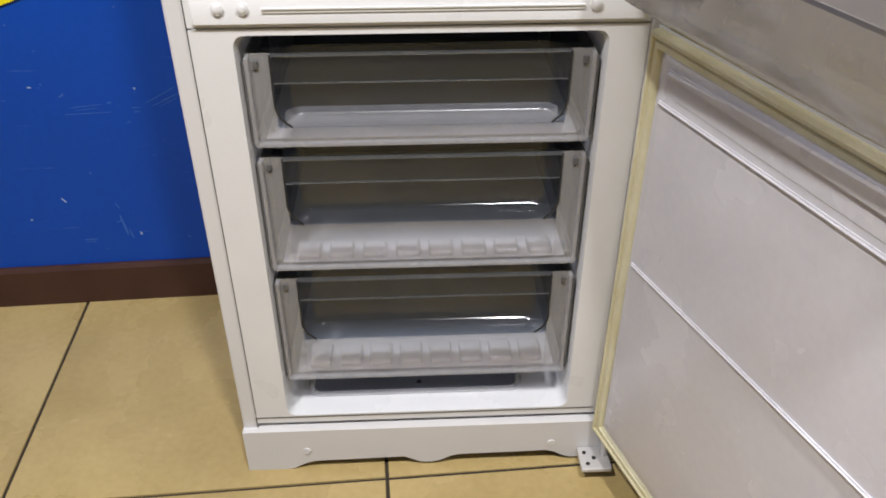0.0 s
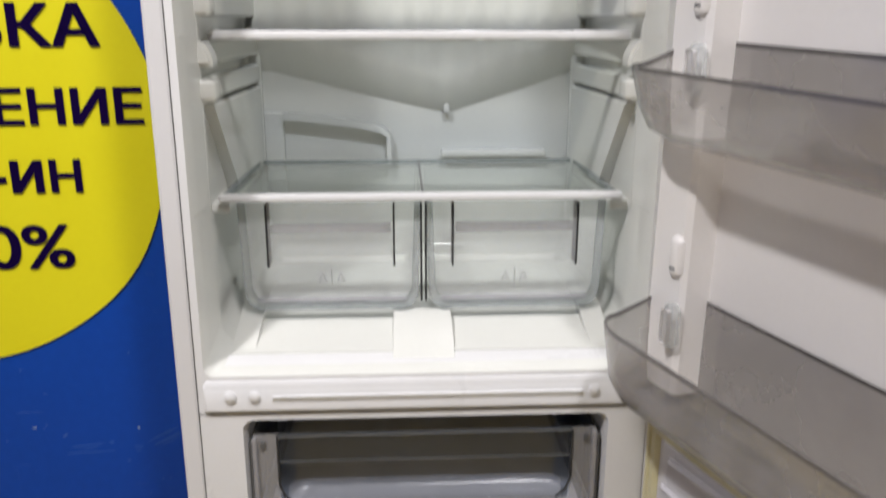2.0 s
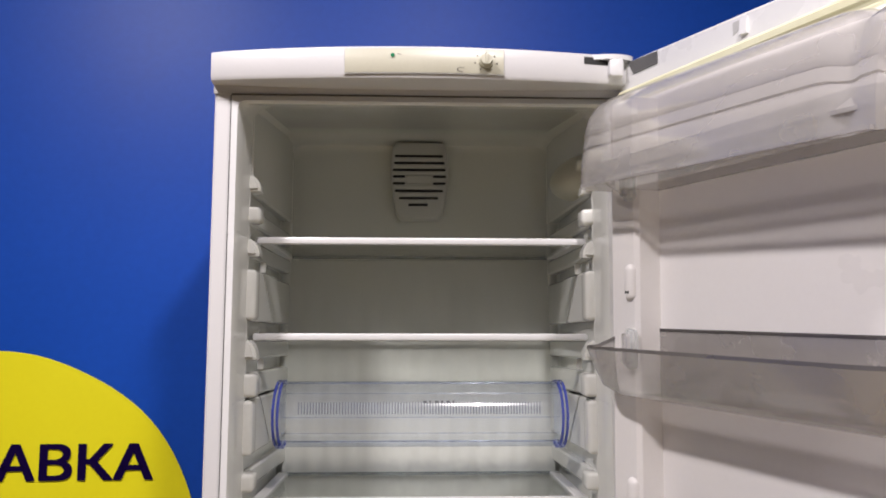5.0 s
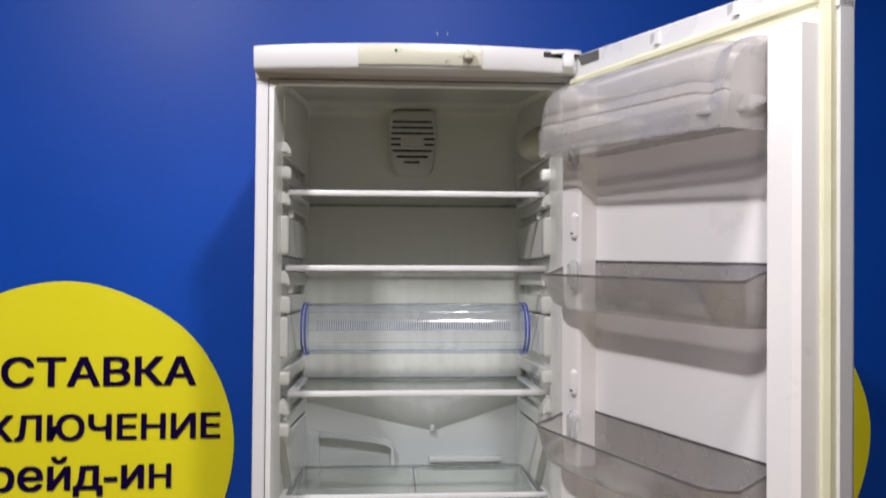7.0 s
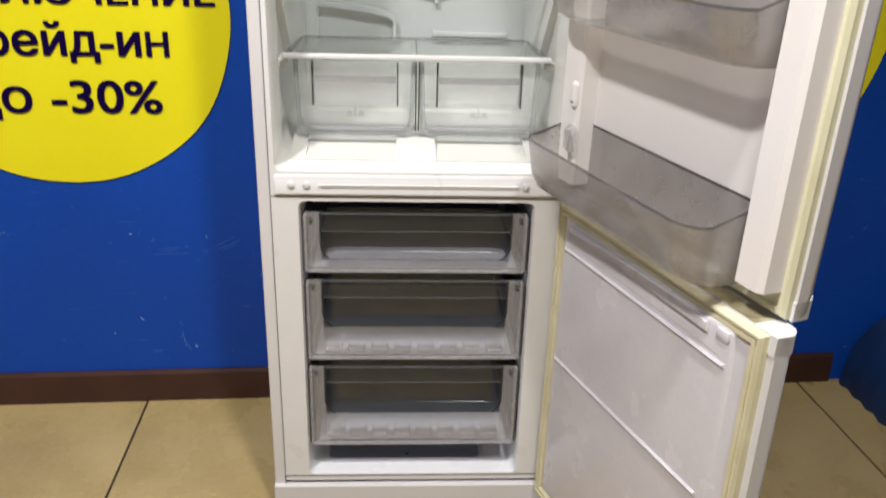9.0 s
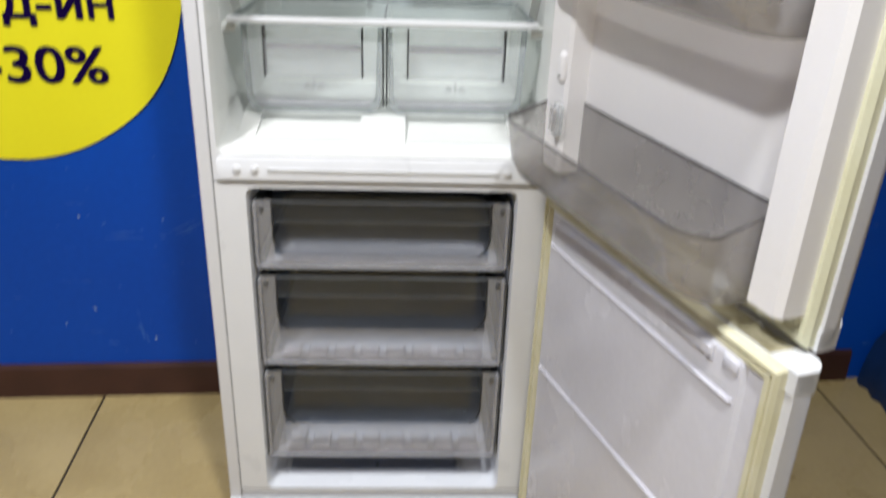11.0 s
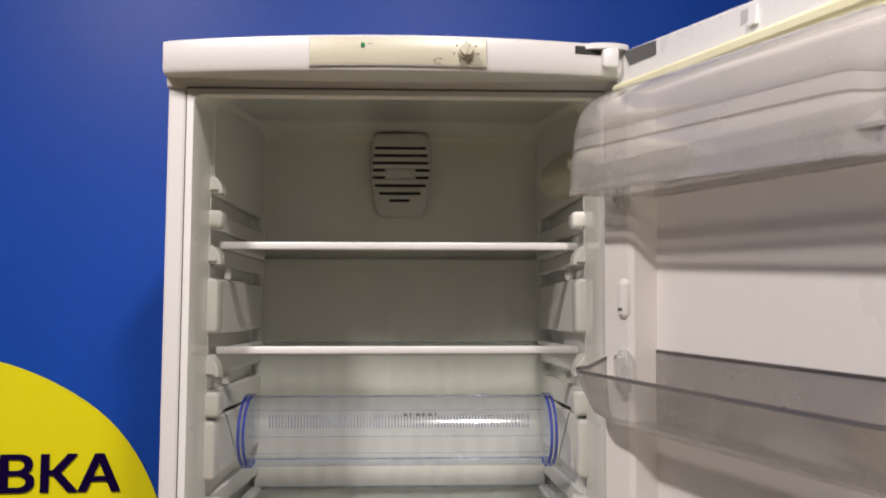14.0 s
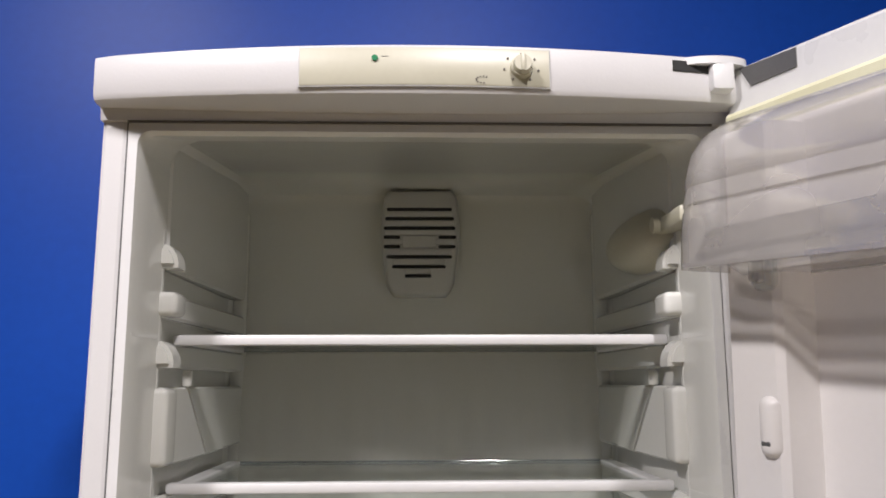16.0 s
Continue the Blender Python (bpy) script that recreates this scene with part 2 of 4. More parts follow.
YELLOW = surface("yellow_sticker_film", (0.82, 0.755, 0.010), (0.78, 0.705, 0.008), 0.4, scale=3, fine=90, bump=0.02)
PURPLE = surface("dark_violet_letters", (0.008, 0.002, 0.040), (0.006, 0.002, 0.032), 0.6, scale=5)
PURPLE.node_tree.nodes["Principled BSDF"].inputs["Specular IOR Level"].default_value = 0.02
COVER = surface("dark_blue_grey_cover", (0.010, 0.045, 0.160), (0.006, 0.022, 0.075), 0.5, scale=7, fine=90, bump=0.3)
BASEBOARD = surface("brown_baseboard", (0.060, 0.022, 0.014), (0.040, 0.014, 0.010), 0.5, scale=9, fine=120, bump=0.1)
GROUT = surface("dark_grout", (0.035, 0.026, 0.016), (0.025, 0.018, 0.012), 0.8, scale=20)
TILE = surface("beige_floor_tile", (0.47, 0.36, 0.160), (0.335, 0.247, 0.098), 0.28, scale=3.5, fine=70, bump=0.03, island=0.12)
DIFFUSER = surface("lit_diffuser", (0.8, 0.8, 0.78), (0.76, 0.76, 0.74), 0.5, scale=6)
DIFFUSER.node_tree.nodes["Principled BSDF"].inputs["Emission Color"].default_value = (1.0, 0.97, 0.95, 1)
DIFFUSER.node_tree.nodes["Principled BSDF"].inputs["Emission Strength"].default_value = 5.0


# ---- mesh helpers ----
def part(name, bm, material, parent=None, label="", m=None, smooth=False):
    """Links a bmesh as one mesh object, under a thing or a part where one is given."""
    bmesh.ops.recalc_face_normals(bm, faces=bm.faces)
    me = bpy.data.meshes.new(name)
    bm.to_mesh(me)
    bm.free()
    me.materials.append(material)
    if smooth:
        me.shade_smooth()
        me.set_sharp_from_angle(angle=radians(38))
    ob = new(name, me)
    if parent:
        ob.parent = parent
    if m:
        ob.matrix_basis = m
    if label:
        tagged(ob, label)
    return ob


def thing(name, m=None, **tags):
    ob = new(name)
    ob.empty_display_size = 0.05
    if m:
        ob.matrix_basis = m
    return tagged(ob, **tags)


def box(bm, x0, x1, y0, y1, z0, z1, r=0.0, seg=2):
    made = bmesh.ops.create_cube(bm, size=1, matrix=Matrix.LocRotScale(((x0 + x1) / 2, (y0 + y1) / 2, (z0 + z1) / 2), None, (abs(x1 - x0), abs(y1 - y0), abs(z1 - z0))))
    if r:
        es = {e for v in made["verts"] for e in v.link_edges}
        bmesh.ops.bevel(bm, geom=list(es), offset=r, segments=seg, profile=0.5, affect="EDGES")
    return bm


def boxed(x0, x1, y0, y1, z0, z1, r=0.0, seg=2):
    return box(bmesh.new(), x0, x1, y0, y1, z0, z1, r, seg)


def prism(bm, pts, axis, a0, a1):
    """A flat outline pushed along an axis. pts: the other two coordinates, in the order x, y, z."""
    def at(p, a):
        return {"x": (a, p[0], p[1]), "y": (p[0], a, p[1]), "z": (p[0], p[1], a)}[axis]
    lo = [bm.verts.new(at(p, a0)) for p in pts]
    hi = [bm.verts.new(at(p, a1)) for p in pts]
    bm.faces.new(lo), bm.faces.new(hi)
    for i in range(len(pts)):
        j = (i + 1) % len(pts)
        bm.faces.new((lo[i], lo[j], hi[j], hi[i]))
    return bm


def loft(bm, rings, close=(False, False), cyclic=True):
    """Skins rings of equally many points."""
    vs = [[bm.verts.new(p) for p in ring] for ring in rings]
    n = len(vs[0])
    for a, b in zip(vs, vs[1:]):
        for i in range(n if cyclic else n - 1):
            j = (i + 1) % n
            bm.faces.new((a[i], a[j], b[j], b[i]))
    if close[0]:
        bm.faces.new(vs[0])
    if close[1]:
        bm.faces.new(vs[-1])
    return bm


def rounded(x0, x1, z0, z1, r, n=5):
    """A rounded rectangle as points, anticlockwise from the lower right."""
    out = []
    for cx, cz, a in ((x1 - r, z0 + r, -90), (x1 - r, z1 - r, 0), (x0 + r, z1 - r, 90), (x0 + r, z0 + r, 180)):
        for i in range(n + 1):
            t = radians(a + 90 * i / n)
            out.append((cx + r * math.cos(t), cz + r * math.sin(t)))
    return out


def disc(bm, x, y, z, r, depth, axis="y", seg=24, r2=None):
    rot = {"y": pose(0, 0, 0, 90), "x": pose(0, 0, 0, 0, 90), "z": Matrix()}[axis]
    bmesh.ops.create_cone(bm, cap_ends=True, segments=seg, radius1=r, radius2=r if r2 is None else r2, depth=depth, matrix=Matrix.Translation((x, y, z)) @ rot)
    return bm


def sheet(*pts):
    """A thin clear wall, stiffened by the rims and beads round it."""
    bm = bmesh.new()
    bm.faces.new([bm.verts.new(p) for p in pts])
    return bm


def plate(x0, x1, y, z0, z1):
    return sheet((x0, y, z0), (x1, y, z0), (x1, y, z1), (x0, y, z1))


# ---- the room ----
def structure(name, bm, material, label, category):
    return tagged(part(name, bm, material, m=ROOM), label, category, kind="structure")


wall = structure("wall_north", boxed(-3.6, 3.6, 0, 0.15, -0.05, CEIL), WALL_BLUE, "bright blue painted wall with scuffs behind the refrigerator", "wall")
structure("wall_south", boxed(-3.6, 3.6, -6.15, -6.0, -0.05, CEIL), WALL_DIM, "unseen shop wall, darkened to cut bounced light", "wall")
structure("wall_west", boxed(-3.75, -3.6, -6.15, 0.15, -0.05, CEIL), WALL_BLUE, "plain blue painted side wall", "wall")
structure("wall_east", boxed(3.6, 3.75, -6.15, 0.15, -0.05, CEIL), WALL_BLUE, "plain blue painted side wall", "wall")
structure("ceiling", boxed(-3.75, 3.75, -6.15, 0.15, CEIL, CEIL + 0.15), CEIL_DIM, "unseen ceiling, darkened to cut bounced light", "ceiling")
floor = structure("floor", boxed(-3.75, 3.75, -6.15, 0.15, -0.08, -0.004), GROUT, "beige ceramic tile floor with dark joints", "floor")
for a0, a1 in ((-3.6, 1.245),):
    bm = bmesh.new()
    prism(bm, [(-0.013, 0.0), (0.0, 0.0), (0.0, 0.092), (-0.006, 0.092), (-0.011, 0.082)], "x", a0, a1)
    structure("baseboard", bm, BASEBOARD, "dark brown baseboard along the blue wall", "baseboard")


def scratch(a0, z0, a1, z1, thick, material=SCRATCH):
    """A shallow graze or chip in the paint of the back wall."""
    run = Vector((a1 - a0, z1 - z0))
    side = Vector((-run.y, run.x)).normalized() * thick / 2
    rnd = random.Random(int(a0 * 1000) + int(z0 * 3000))
    n = 6
    top, low = [], []
    for i in range(n + 1):
        f = i / n
        k = (0.35 + 0.65 * math.sin(math.pi * (0.08 + 0.84 * f))) * rnd.uniform(0.5, 1.2)
        c = Vector((a0, z0)) + run * f + side * rnd.uniform(-0.3, 0.3)
        top.append(tuple(c + side * k))
        low.append(tuple(c - side * k))
    bm = prism(bmesh.new(), low + top[::-1], "y", -0.0007, 0.001)
    part("scratch" if material is SCRATCH else "chip", bm, material, wall)


for row in ((-0.660, 0.429, -0.573, 0.431, 0.0016), (-0.650, 0.442, -0.590, 0.447, 0.0014), (-0.640, 0.436, -0.600, 0.440, 0.001), (-0.580, 0.449, -0.572, 0.450, 0.003),
            (-0.536, 0.438, -0.520, 0.438, 0.002), (-0.534, 0.430, -0.524, 0.430, 0.002), (-0.510, 0.446, -0.452, 0.476, 0.0022), (-0.498, 0.440, -0.440, 0.467, 0.0022), (-0.486, 0.438, -0.450, 0.455, 0.0014),
            (-0.612, 0.235, -0.606, 0.222, 0.003), (-0.609, 0.205, -0.602, 0.158, 0.005), (-0.618, 0.190, -0.603, 0.193, 0.002), (-0.598, 0.172, -0.592, 0.150, 0.003), (-0.690, 0.151, -0.664, 0.151, 0.002), (-0.688, 0.146, -0.668, 0.145, 0.0015)):
    scratch(*row)
for row in ((-0.714, 0.485, -0.707, 0.485, 0.003), (-0.526, 0.478, -0.523, 0.474, 0.003), (-0.713, 0.251, -0.704, 0.240, 0.0026), (-0.784, 0.204, -0.780, 0.204, 0.004), (-0.577, 0.164, -0.574, 0.156, 0.004), (0.062, 2.036, 0.062, 2.044, 0.004), (0.088, 2.036, 0.088, 2.045, 0.004)):
    scratch(*row, CHIP)
for x, y, r in ((-0.266, -0.042, 0.009), (-0.248, -0.034, 0.004), (-0.612, 0.368, 0.004), (-0.28, -0.05, 0.003)):
    bm = bmesh.new()
    prism(bm, [(r * (1 + 0.3 * math.sin(3 * w + x * 40)) * math.cos(w * math.tau / 14), r * 0.7 * (1 + 0.3 * math.cos(2 * w)) * math.sin(w * math.tau / 14)) for w in range(14)], "z", 0.0, 0.0014)
    part("stain", bm, STAIN, floor, m=pose(x, y, 0))


def ceiling_light(x, y, length):
    t = thing("ceiling_light", pose(x, y, CEIL, 0, 0, 2.7), label="unseen narrow white ceiling light, switched on", category="light", group="ceiling lights")
    h = length / 2
    bm = bmesh.new()
    rings = []
    for d, z in ((0.024, 0.0), (0.024, -0.018), (0.020, -0.022), (0.002, -0.022), (0.002, 0.0)):
        rings.append([(a, b, z) for a, b in rounded(-0.06 - d, 0.06 + d, -h - d, h + d, 0.01)])
    loft(bm, rings)
    part("frame", bm, TRIM, t, "white plastic frame", smooth=True)
    part("diffuser", boxed(-0.06, 0.06, -h, h, -0.012, -0.008, 0.001), DIFFUSER, t, "lit white diffuser")


for x, y, _, length in LAMPS:
    ceiling_light(x, y, length)


# unidentified dark clutter at the end of the baseboard, built as a covered box
box_thing = thing("dark_clutter", ROOM, label="low rumpled dark blue clutter of unknown kind against the blue wall", category="box")
bm = bmesh.new()
rings = []
for i in range(13):
    y = -0.27 + 0.255 * i / 12
    f = [0.006 * math.sin(i * 2.1 + k * 1.7) for k in range(7)]
    rings.append([(1.275 + f[0], y, 0.0), (1.278 + f[1], y, 0.07), (1.300 + f[2], y, 0.13), (1.345 + f[3], y, 0.19 + f[2]), (1.395 + f[4], y, 0.235 + f[3]), (1.52, y, 0.25 + f[5]), (1.78 + f[6], y, 0.245), (1.81, y, 0.0)])
loft(bm, rings, (True, True))
part("cover", bm, COVER, box_thing, smooth=True)

# ---- stickers on the wall ----
def sticker(name, a, z, r):
    t = thing(name, ROOM @ pose(a, -0.003, z), label="round yellow advertising sticker with dark violet letters on the blue wall", category="sticker", group="wall stickers")
    bm = bmesh.new()
    rnd = random.Random(5)
    pts = []
    for i in range(96):
        w = i / 96 * math.tau
        rr = r * (1 + 0.004 * math.sin(5 * w + a) + 0.003 * math.sin(9 * w + 1))
        pts.append((rr * math.cos(w), rr * math.sin(w)))
    prism(bm, pts, "y", -0.0015, 0.0)
    part("film", bm, YELLOW, t)
    return t


def glyph(text):
    small = 0.76 if text == "н" else 1.0      # this letter is the capital, made smaller
    text = "Н" if text == "н" else text
    cu = bpy.data.curves.new("letter", "FONT")
    cu.body, cu.size, cu.resolution_u = text, 1.0, 4
    tmp = bpy.data.objects.new("letter", cu)
    scene.collection.objects.link(tmp)
    bpy.context.view_layer.update()
    me = bpy.data.meshes.new_from_object(tmp.evaluated_get(bpy.context.evaluated_depsgraph_get()))
    bpy.data.objects.remove(tmp)
    bpy.data.curves.remove(cu)
    vs = [(v.co.x * small, v.co.y * small) for v in me.vertices]
    fs = [tuple(f.vertices) for f in me.polygons]
    bpy.data.meshes.remove(me)
    return vs, fs


def words(parent, text, right, base, height, width, bold=0.02):
    """A line of bold letters, fitted to its height and width, ending at the given right edge; each letter is a part."""
    bar = max(x for x, _ in glyph("|")[0])
    starts = [max(x for x, _ in glyph(text[:i] + "|")[0]) - bar for i in range(len(text))]
    glyphs = [glyph(c) if c != " " else ([], []) for c in text]
    spans = [x + o for (vs, _), o in zip(glyphs, starts) for x, _ in vs]
    x0, x1 = min(spans), max(spans)
    sx, sy = width / (x1 - x0), height / 0.729
    for (vs, fs), o in zip(glyphs, starts):
        if not vs:
            continue
        verts, faces = [], []
        for k, (dx, dz) in enumerate(((0, 0), (bold, 0), (-bold, 0), (0, bold * 0.5), (0, -bold * 0.5), (bold, bold * 0.5), (-bold, -bold * 0.5), (bold, -bold * 0.5), (-bold, bold * 0.5))):
            n = len(verts)
            verts += [(right + (x + o + dx - x1) * sx, -0.0045 - 0.0001 * k, base + (z + dz) * sy) for x, z in vs]
            faces += [tuple(i + n for i in f) for f in fs]
        me = bpy.data.meshes.new("letter")
        me.from_pydata(verts, [], faces)
        me.materials.append(PURPLE)
        new("letter", me).parent = parent


left = sticker("wall_sticker", -0.822, 1.018, 0.396)
words(left, "ДОСТАВКА", 0.304, 0.152, 0.067, 0.612, 0.024)
words(left, "ПОДКЛЮЧЕНИЕ", 0.362, 0.026, 0.059, 0.735, 0.024)
words(left, "трейд-ин", 0.250, -0.089, 0.073, 0.464)
words(left, "до -30%", 0.223, -0.222, 0.080, 0.441, 0.016)
sticker("wall_sticker", 0.792, 1.024, 0.406)

# ---- the refrigerator ----
fridge = thing("refrigerator", label="tall white two-door refrigerator with both doors wide open", category="refrigerator")
for s in (-1, 1):
    bm = boxed(s * 0.30, s * 0.276, 0.0, 0.478, 0.02, 1.826, 0.004)
    part("side_panel", bm, ENAMEL, fridge)
part("back_panel", boxed(-0.275, 0.275, 0.452, 0.474, 0.03, 1.824), ENAMEL, fridge)
part("top_panel", boxed(-0.299, 0.299, 0.01, 0.478, 1.827, 1.838, 0.004), ENAMEL, fridge)


def frame_ring(y0, y1, outer, inner):
    """A plate with a rounded opening: outer and inner outlines of equally many points, between two depths."""
    bm = bmesh.new()
    loft(bm, [[(x, y1, z) for x, z in outer], [(x, y0, z) for x, z in outer], [(x, y0, z) for x, z in inner], [(x, y1, z) for x, z in inner]])
    return bm


# fridge compartment: front frame and inner liner
part("front_frame", frame_ring(0.0, 0.012, rounded(-0.2755, 0.2755, 0.752, 1.79, 0.001), rounded(-0.2665, 0.2665, 0.800, 1.780, 0.012)), TRIM, fridge, smooth=True)
bm = bmesh.new()
rings = []
for y, hx, z0, z1, r in ((0.0, 0.2665, 0.800, 1.780, 0.012), (0.006, 0.2645, 0.803, 1.777, 0.014), (0.03, 0.2628, 0.806, 1.782, 0.02), (0.070, 0.2605, 0.809, 1.792, 0.03), (0.0815, 0.2603, 0.810, 1.794, 0.03), (0.0832, 0.271, 0.810, 1.795, 0.03), (0.34, 0.268, 0.822, 1.820, 0.04), (0.395, 0.262, 0.832, 1.821, 0.04), (0.413, 0.256, 0.842, 1.816, 0.035), (0.42, 0.243, 0.852, 1.806, 0.03)):
    rings.append([(x, y, z) for x, z in rounded(-hx, hx, z0, z1, r, 6)])
loft(bm, rings, (False, True))
part("fridge_liner", bm, LINER, fridge, "white plastic inner liner", smooth=True)

# freezer compartment
part("front_frame", frame_ring(0.0, 0.012, rounded(-0.2755, 0.2755, 0.098, 0.7495, 0.001), rounded(-0.225, 0.228, 0.1135, 0.742, 0.014)), TRIM, fridge, smooth=True)
bm = bmesh.new()
rings = []
for y, hx, z0, z1, r in ((0.0, 0.2265, 0.1135, 0.742, 0.014), (0.01, 0.2235, 0.116, 0.739, 0.016), (0.36, 0.216, 0.135, 0.735, 0.02), (0.38, 0.206, 0.150, 0.725, 0.02)):
    rings.append([(x + 0.0015, y, z) for x, z in rounded(-hx, hx, z0, z1, r, 6)])
loft(bm, rings, (False, True))
part("freezer_liner", bm, FREEZER, fridge, "white plastic freezer liner", smooth=True)
# dark plate added so the depth of the freezer looks shaded
part("freezer_back_shade", boxed(-0.204, 0.204, 0.364, 0.376, 0.160, 0.722, 0.003), FREEZER_SHADE, fridge, "dark plate standing for the shade at the freezer's back")
bm = frame_ring(0, 0.0035, rounded(-0.196, 0.160, 0.036, 0.30, 0.02), rounded(-0.188, 0.152, 0.044, 0.292, 0.016))      # raised lip round the drip tray in the floor
for v in bm.verts:
    v.co = (v.co.x, v.co.z, 0.1165 + v.co.y + v.co.z * 0.05)
part("drip_lip", bm, FREEZER, fridge, smooth=True)
# blue-grey plate: shade below the lowest basket, painted into the sunken tray
bm = bmesh.new()
prism(bm, [(0.048, 0.1195), (0.288, 0.1315), (0.288, 0.125), (0.048, 0.113)], "x", -0.186, 0.150)
part("drip_tray_shade", bm, DRIP_SHADE, fridge, "sunken drip tray, blue-grey for the shade under the basket")
part("drain_hole", disc(bmesh.new(), -0.012, 0.062, 0.1204, 0.004, 0.0012, "z", 12), DARK, fridge)

# bar between the compartments, with its groove and screws
bar = bmesh.new()
prism(bar, [(0.004, 0.753), (-0.006, 0.755), (-0.006, 0.786), (0.0, 0.797), (0.02, 0.805), (0.05, 0.809), (0.05, 0.79), (0.004, 0.78)], "x", -0.268, 0.268)
bmesh.ops.bevel(bar, geom=list(bar.edges), offset=0.0028, segments=3, affect="EDGES")
bar = part("middle_bar", bar, TRIM, fridge, "white plastic bar between the two compartments", smooth=True)
part("groove", boxed(-0.185, 0.192, -0.0075, -0.0055, 0.771, 0.7745), LINER, bar)
part("groove", boxed(-0.185, 0.192, -0.009, -0.0055, 0.7748, 0.777, 0.0004), TRIM, bar)
for x in (-0.236, -0.207, 0.206):
    bm = disc(bmesh.new(), x, -0.0065, 0.776, 0.0075, 0.004, r2=0.007)
    bmesh.ops.create_uvsphere(bm, u_segments=14, v_segments=8, radius=0.0062, matrix=Matrix.Translation((x, -0.008, 0.776)) @ Matrix.Diagonal((1, 0.35, 1, 1)))
    part("screw", bm, TRIM, bar, smooth=True)

# plinth with its arched lower edge
out = [(-0.300, 0.0), (-0.300, 0.089), (0.292, 0.089), (0.292, 0.006), (0.240, 0.006), (0.228, 0.010), (0.212, 0.020), (0.198, 0.024), (0.050, 0.022), (0.036, 0.018), (0.020, 0.009), (0.006, 0.006), (-0.012, 0.007), (-0.026, 0.014), (-0.040, 0.021), (-0.190, 0.018), (-0.205, 0.013), (-0.222, 0.003), (-0.235, 0.0)]
bm = prism(bmesh.new(), out, "y", -0.012, 0.012)
plinth = part("plinth", bm, ENAMEL, fridge, "white plinth with an arched lower edge")
for x in (-0.2, 0.206):
    part("rivet", disc(bmesh.new(), x, -0.0125, 0.043, 0.006, 0.003), TRIM, plinth)
part("underside", boxed(-0.27, 0.27, 0.06, 0.44, 0.03, 0.06), DARK, fridge)
for x in (-0.26, 0.26):
    for y in (0.07, 0.40):
        part("foot", disc(bmesh.new(), x, y, 0.015, 0.018, 0.03, "z"), DARK, fridge)
bm = boxed(0.250, 0.300, -0.062, -0.0125, 0.022, 0.030, 0.002)
disc(bm, 0.292, -0.03, 0.050, 0.006, 0.05, "z")
hinge = part("lower_hinge", bm, STEEL, fridge, "bare steel hinge plate")
for x, y in ((0.260, -0.026), (0.262, -0.050), (0.274, -0.038)):
    part("bolt_hole", disc(bmesh.new(), x, y, 0.0302, 0.0036, 0.0012, "z", 14), DARK, hinge)

part("seam", boxed(-0.277, 0.272, -0.0012, 0.002, 0.1095, 0.1108), INK, fridge)
part("seam", boxed(-0.2772, -0.2762, -0.0012, 0.002, 0.090, 0.1108), INK, fridge)
part("seam", boxed(-0.2765, -0.2755, -0.0008, 0.002, 0.12, 1.79), DARK_GREY, fridge)
part("seam", boxed(-0.27, 0.272, -0.001, 0.002, 0.7495, 0.7508), GREY_TRIM_SHADE, fridge)
part("seam", boxed(-0.274, 0.274, -0.0062, -0.0035, 1.7862, 1.7882), INK, fridge)

# fascia on top, bowed forward, with the control panel


def bow(x):
    return -0.028 - 0.034 * (1 - (x / 0.30) ** 2)


bm = bmesh.new()
rings = []
for i in range(33):
    x = -0.300 + 0.60 * i / 32
    y = bow(x)
    k = (1 - (x / 0.30) ** 2)
    e = 0.002 if abs(x) > 0.295 else 0.0
    rings.append([(x, 0.06, 1.843), (x, y + 0.006 + e, 1.843), (x, y + 0.001 + e, 1.8405), (x, y + e, 1.837), (x, y + 0.001 + e, 1.806 - 0.004 * k), (x, y + 0.004 + e, 1.8015 - 0.004 * k), (x, y + 0.010 + e, 1.8002 - 0.004 * k), (x, -0.006, 1.8002 - 0.004 * k), (x, -0.0045, 1.7885), (x, 0.010, 1.7885), (x, 0.06, 1.80)])
loft(bm, rings, (True, True))
fascia = part("fascia", bm, ENAMEL, fridge, "white bowed top fascia", smooth=True)


def on_fascia(x0, x1, z0, z1, proud, n=14):
    bm = bmesh.new()
    rings = []
    for i in range(n + 1):
        x = x0 + (x1 - x0) * i / n
        y = bow(x)
        rings.append([(x, y + 0.002, z1), (x, y - proud * 0.6, z1), (x, y - proud, z1 - 0.0012), (x, y - proud, z0 + 0.0012), (x, y - proud * 0.6, z0), (x, y + 0.002, z0)])
    return loft(bm, rings, (True, True))


part("panel_edge", on_fascia(-0.1102, 0.1122, 1.8023, 1.8387, 0.0007), GREY_TRIM_SHADE, fascia)
panel = part("control_panel", on_fascia(-0.109, 0.111, 1.8035, 1.8375, 0.0016), CREAM, fridge, "yellowed cream control panel", smooth=True)
kx, kz = 0.086, 1.8205
bm = disc(bmesh.new(), kx, bow(kx) - 0.004, kz, 0.0105, 0.008, r2=0.0095)
disc(bm, kx, bow(kx) - 0.010, kz, 0.0085, 0.010, r2=0.0075)
box(bm, kx - 0.002, kx + 0.002, bow(kx) - 0.0165, bow(kx) - 0.012, kz - 0.0075, kz + 0.0075, 0.0008)
part("knob", bm, CREAM, panel, "round thermostat knob", smooth=True)
for i in range(7):
    w = radians(-60 + i * 50)
    x, z = kx + 0.0155 * math.cos(w), kz + 0.0125 * math.sin(w)
    part("dial_dot", disc(bmesh.new(), x, bow(x) - 0.0019, z, 0.0011, 0.0008, seg=10), INK, panel)
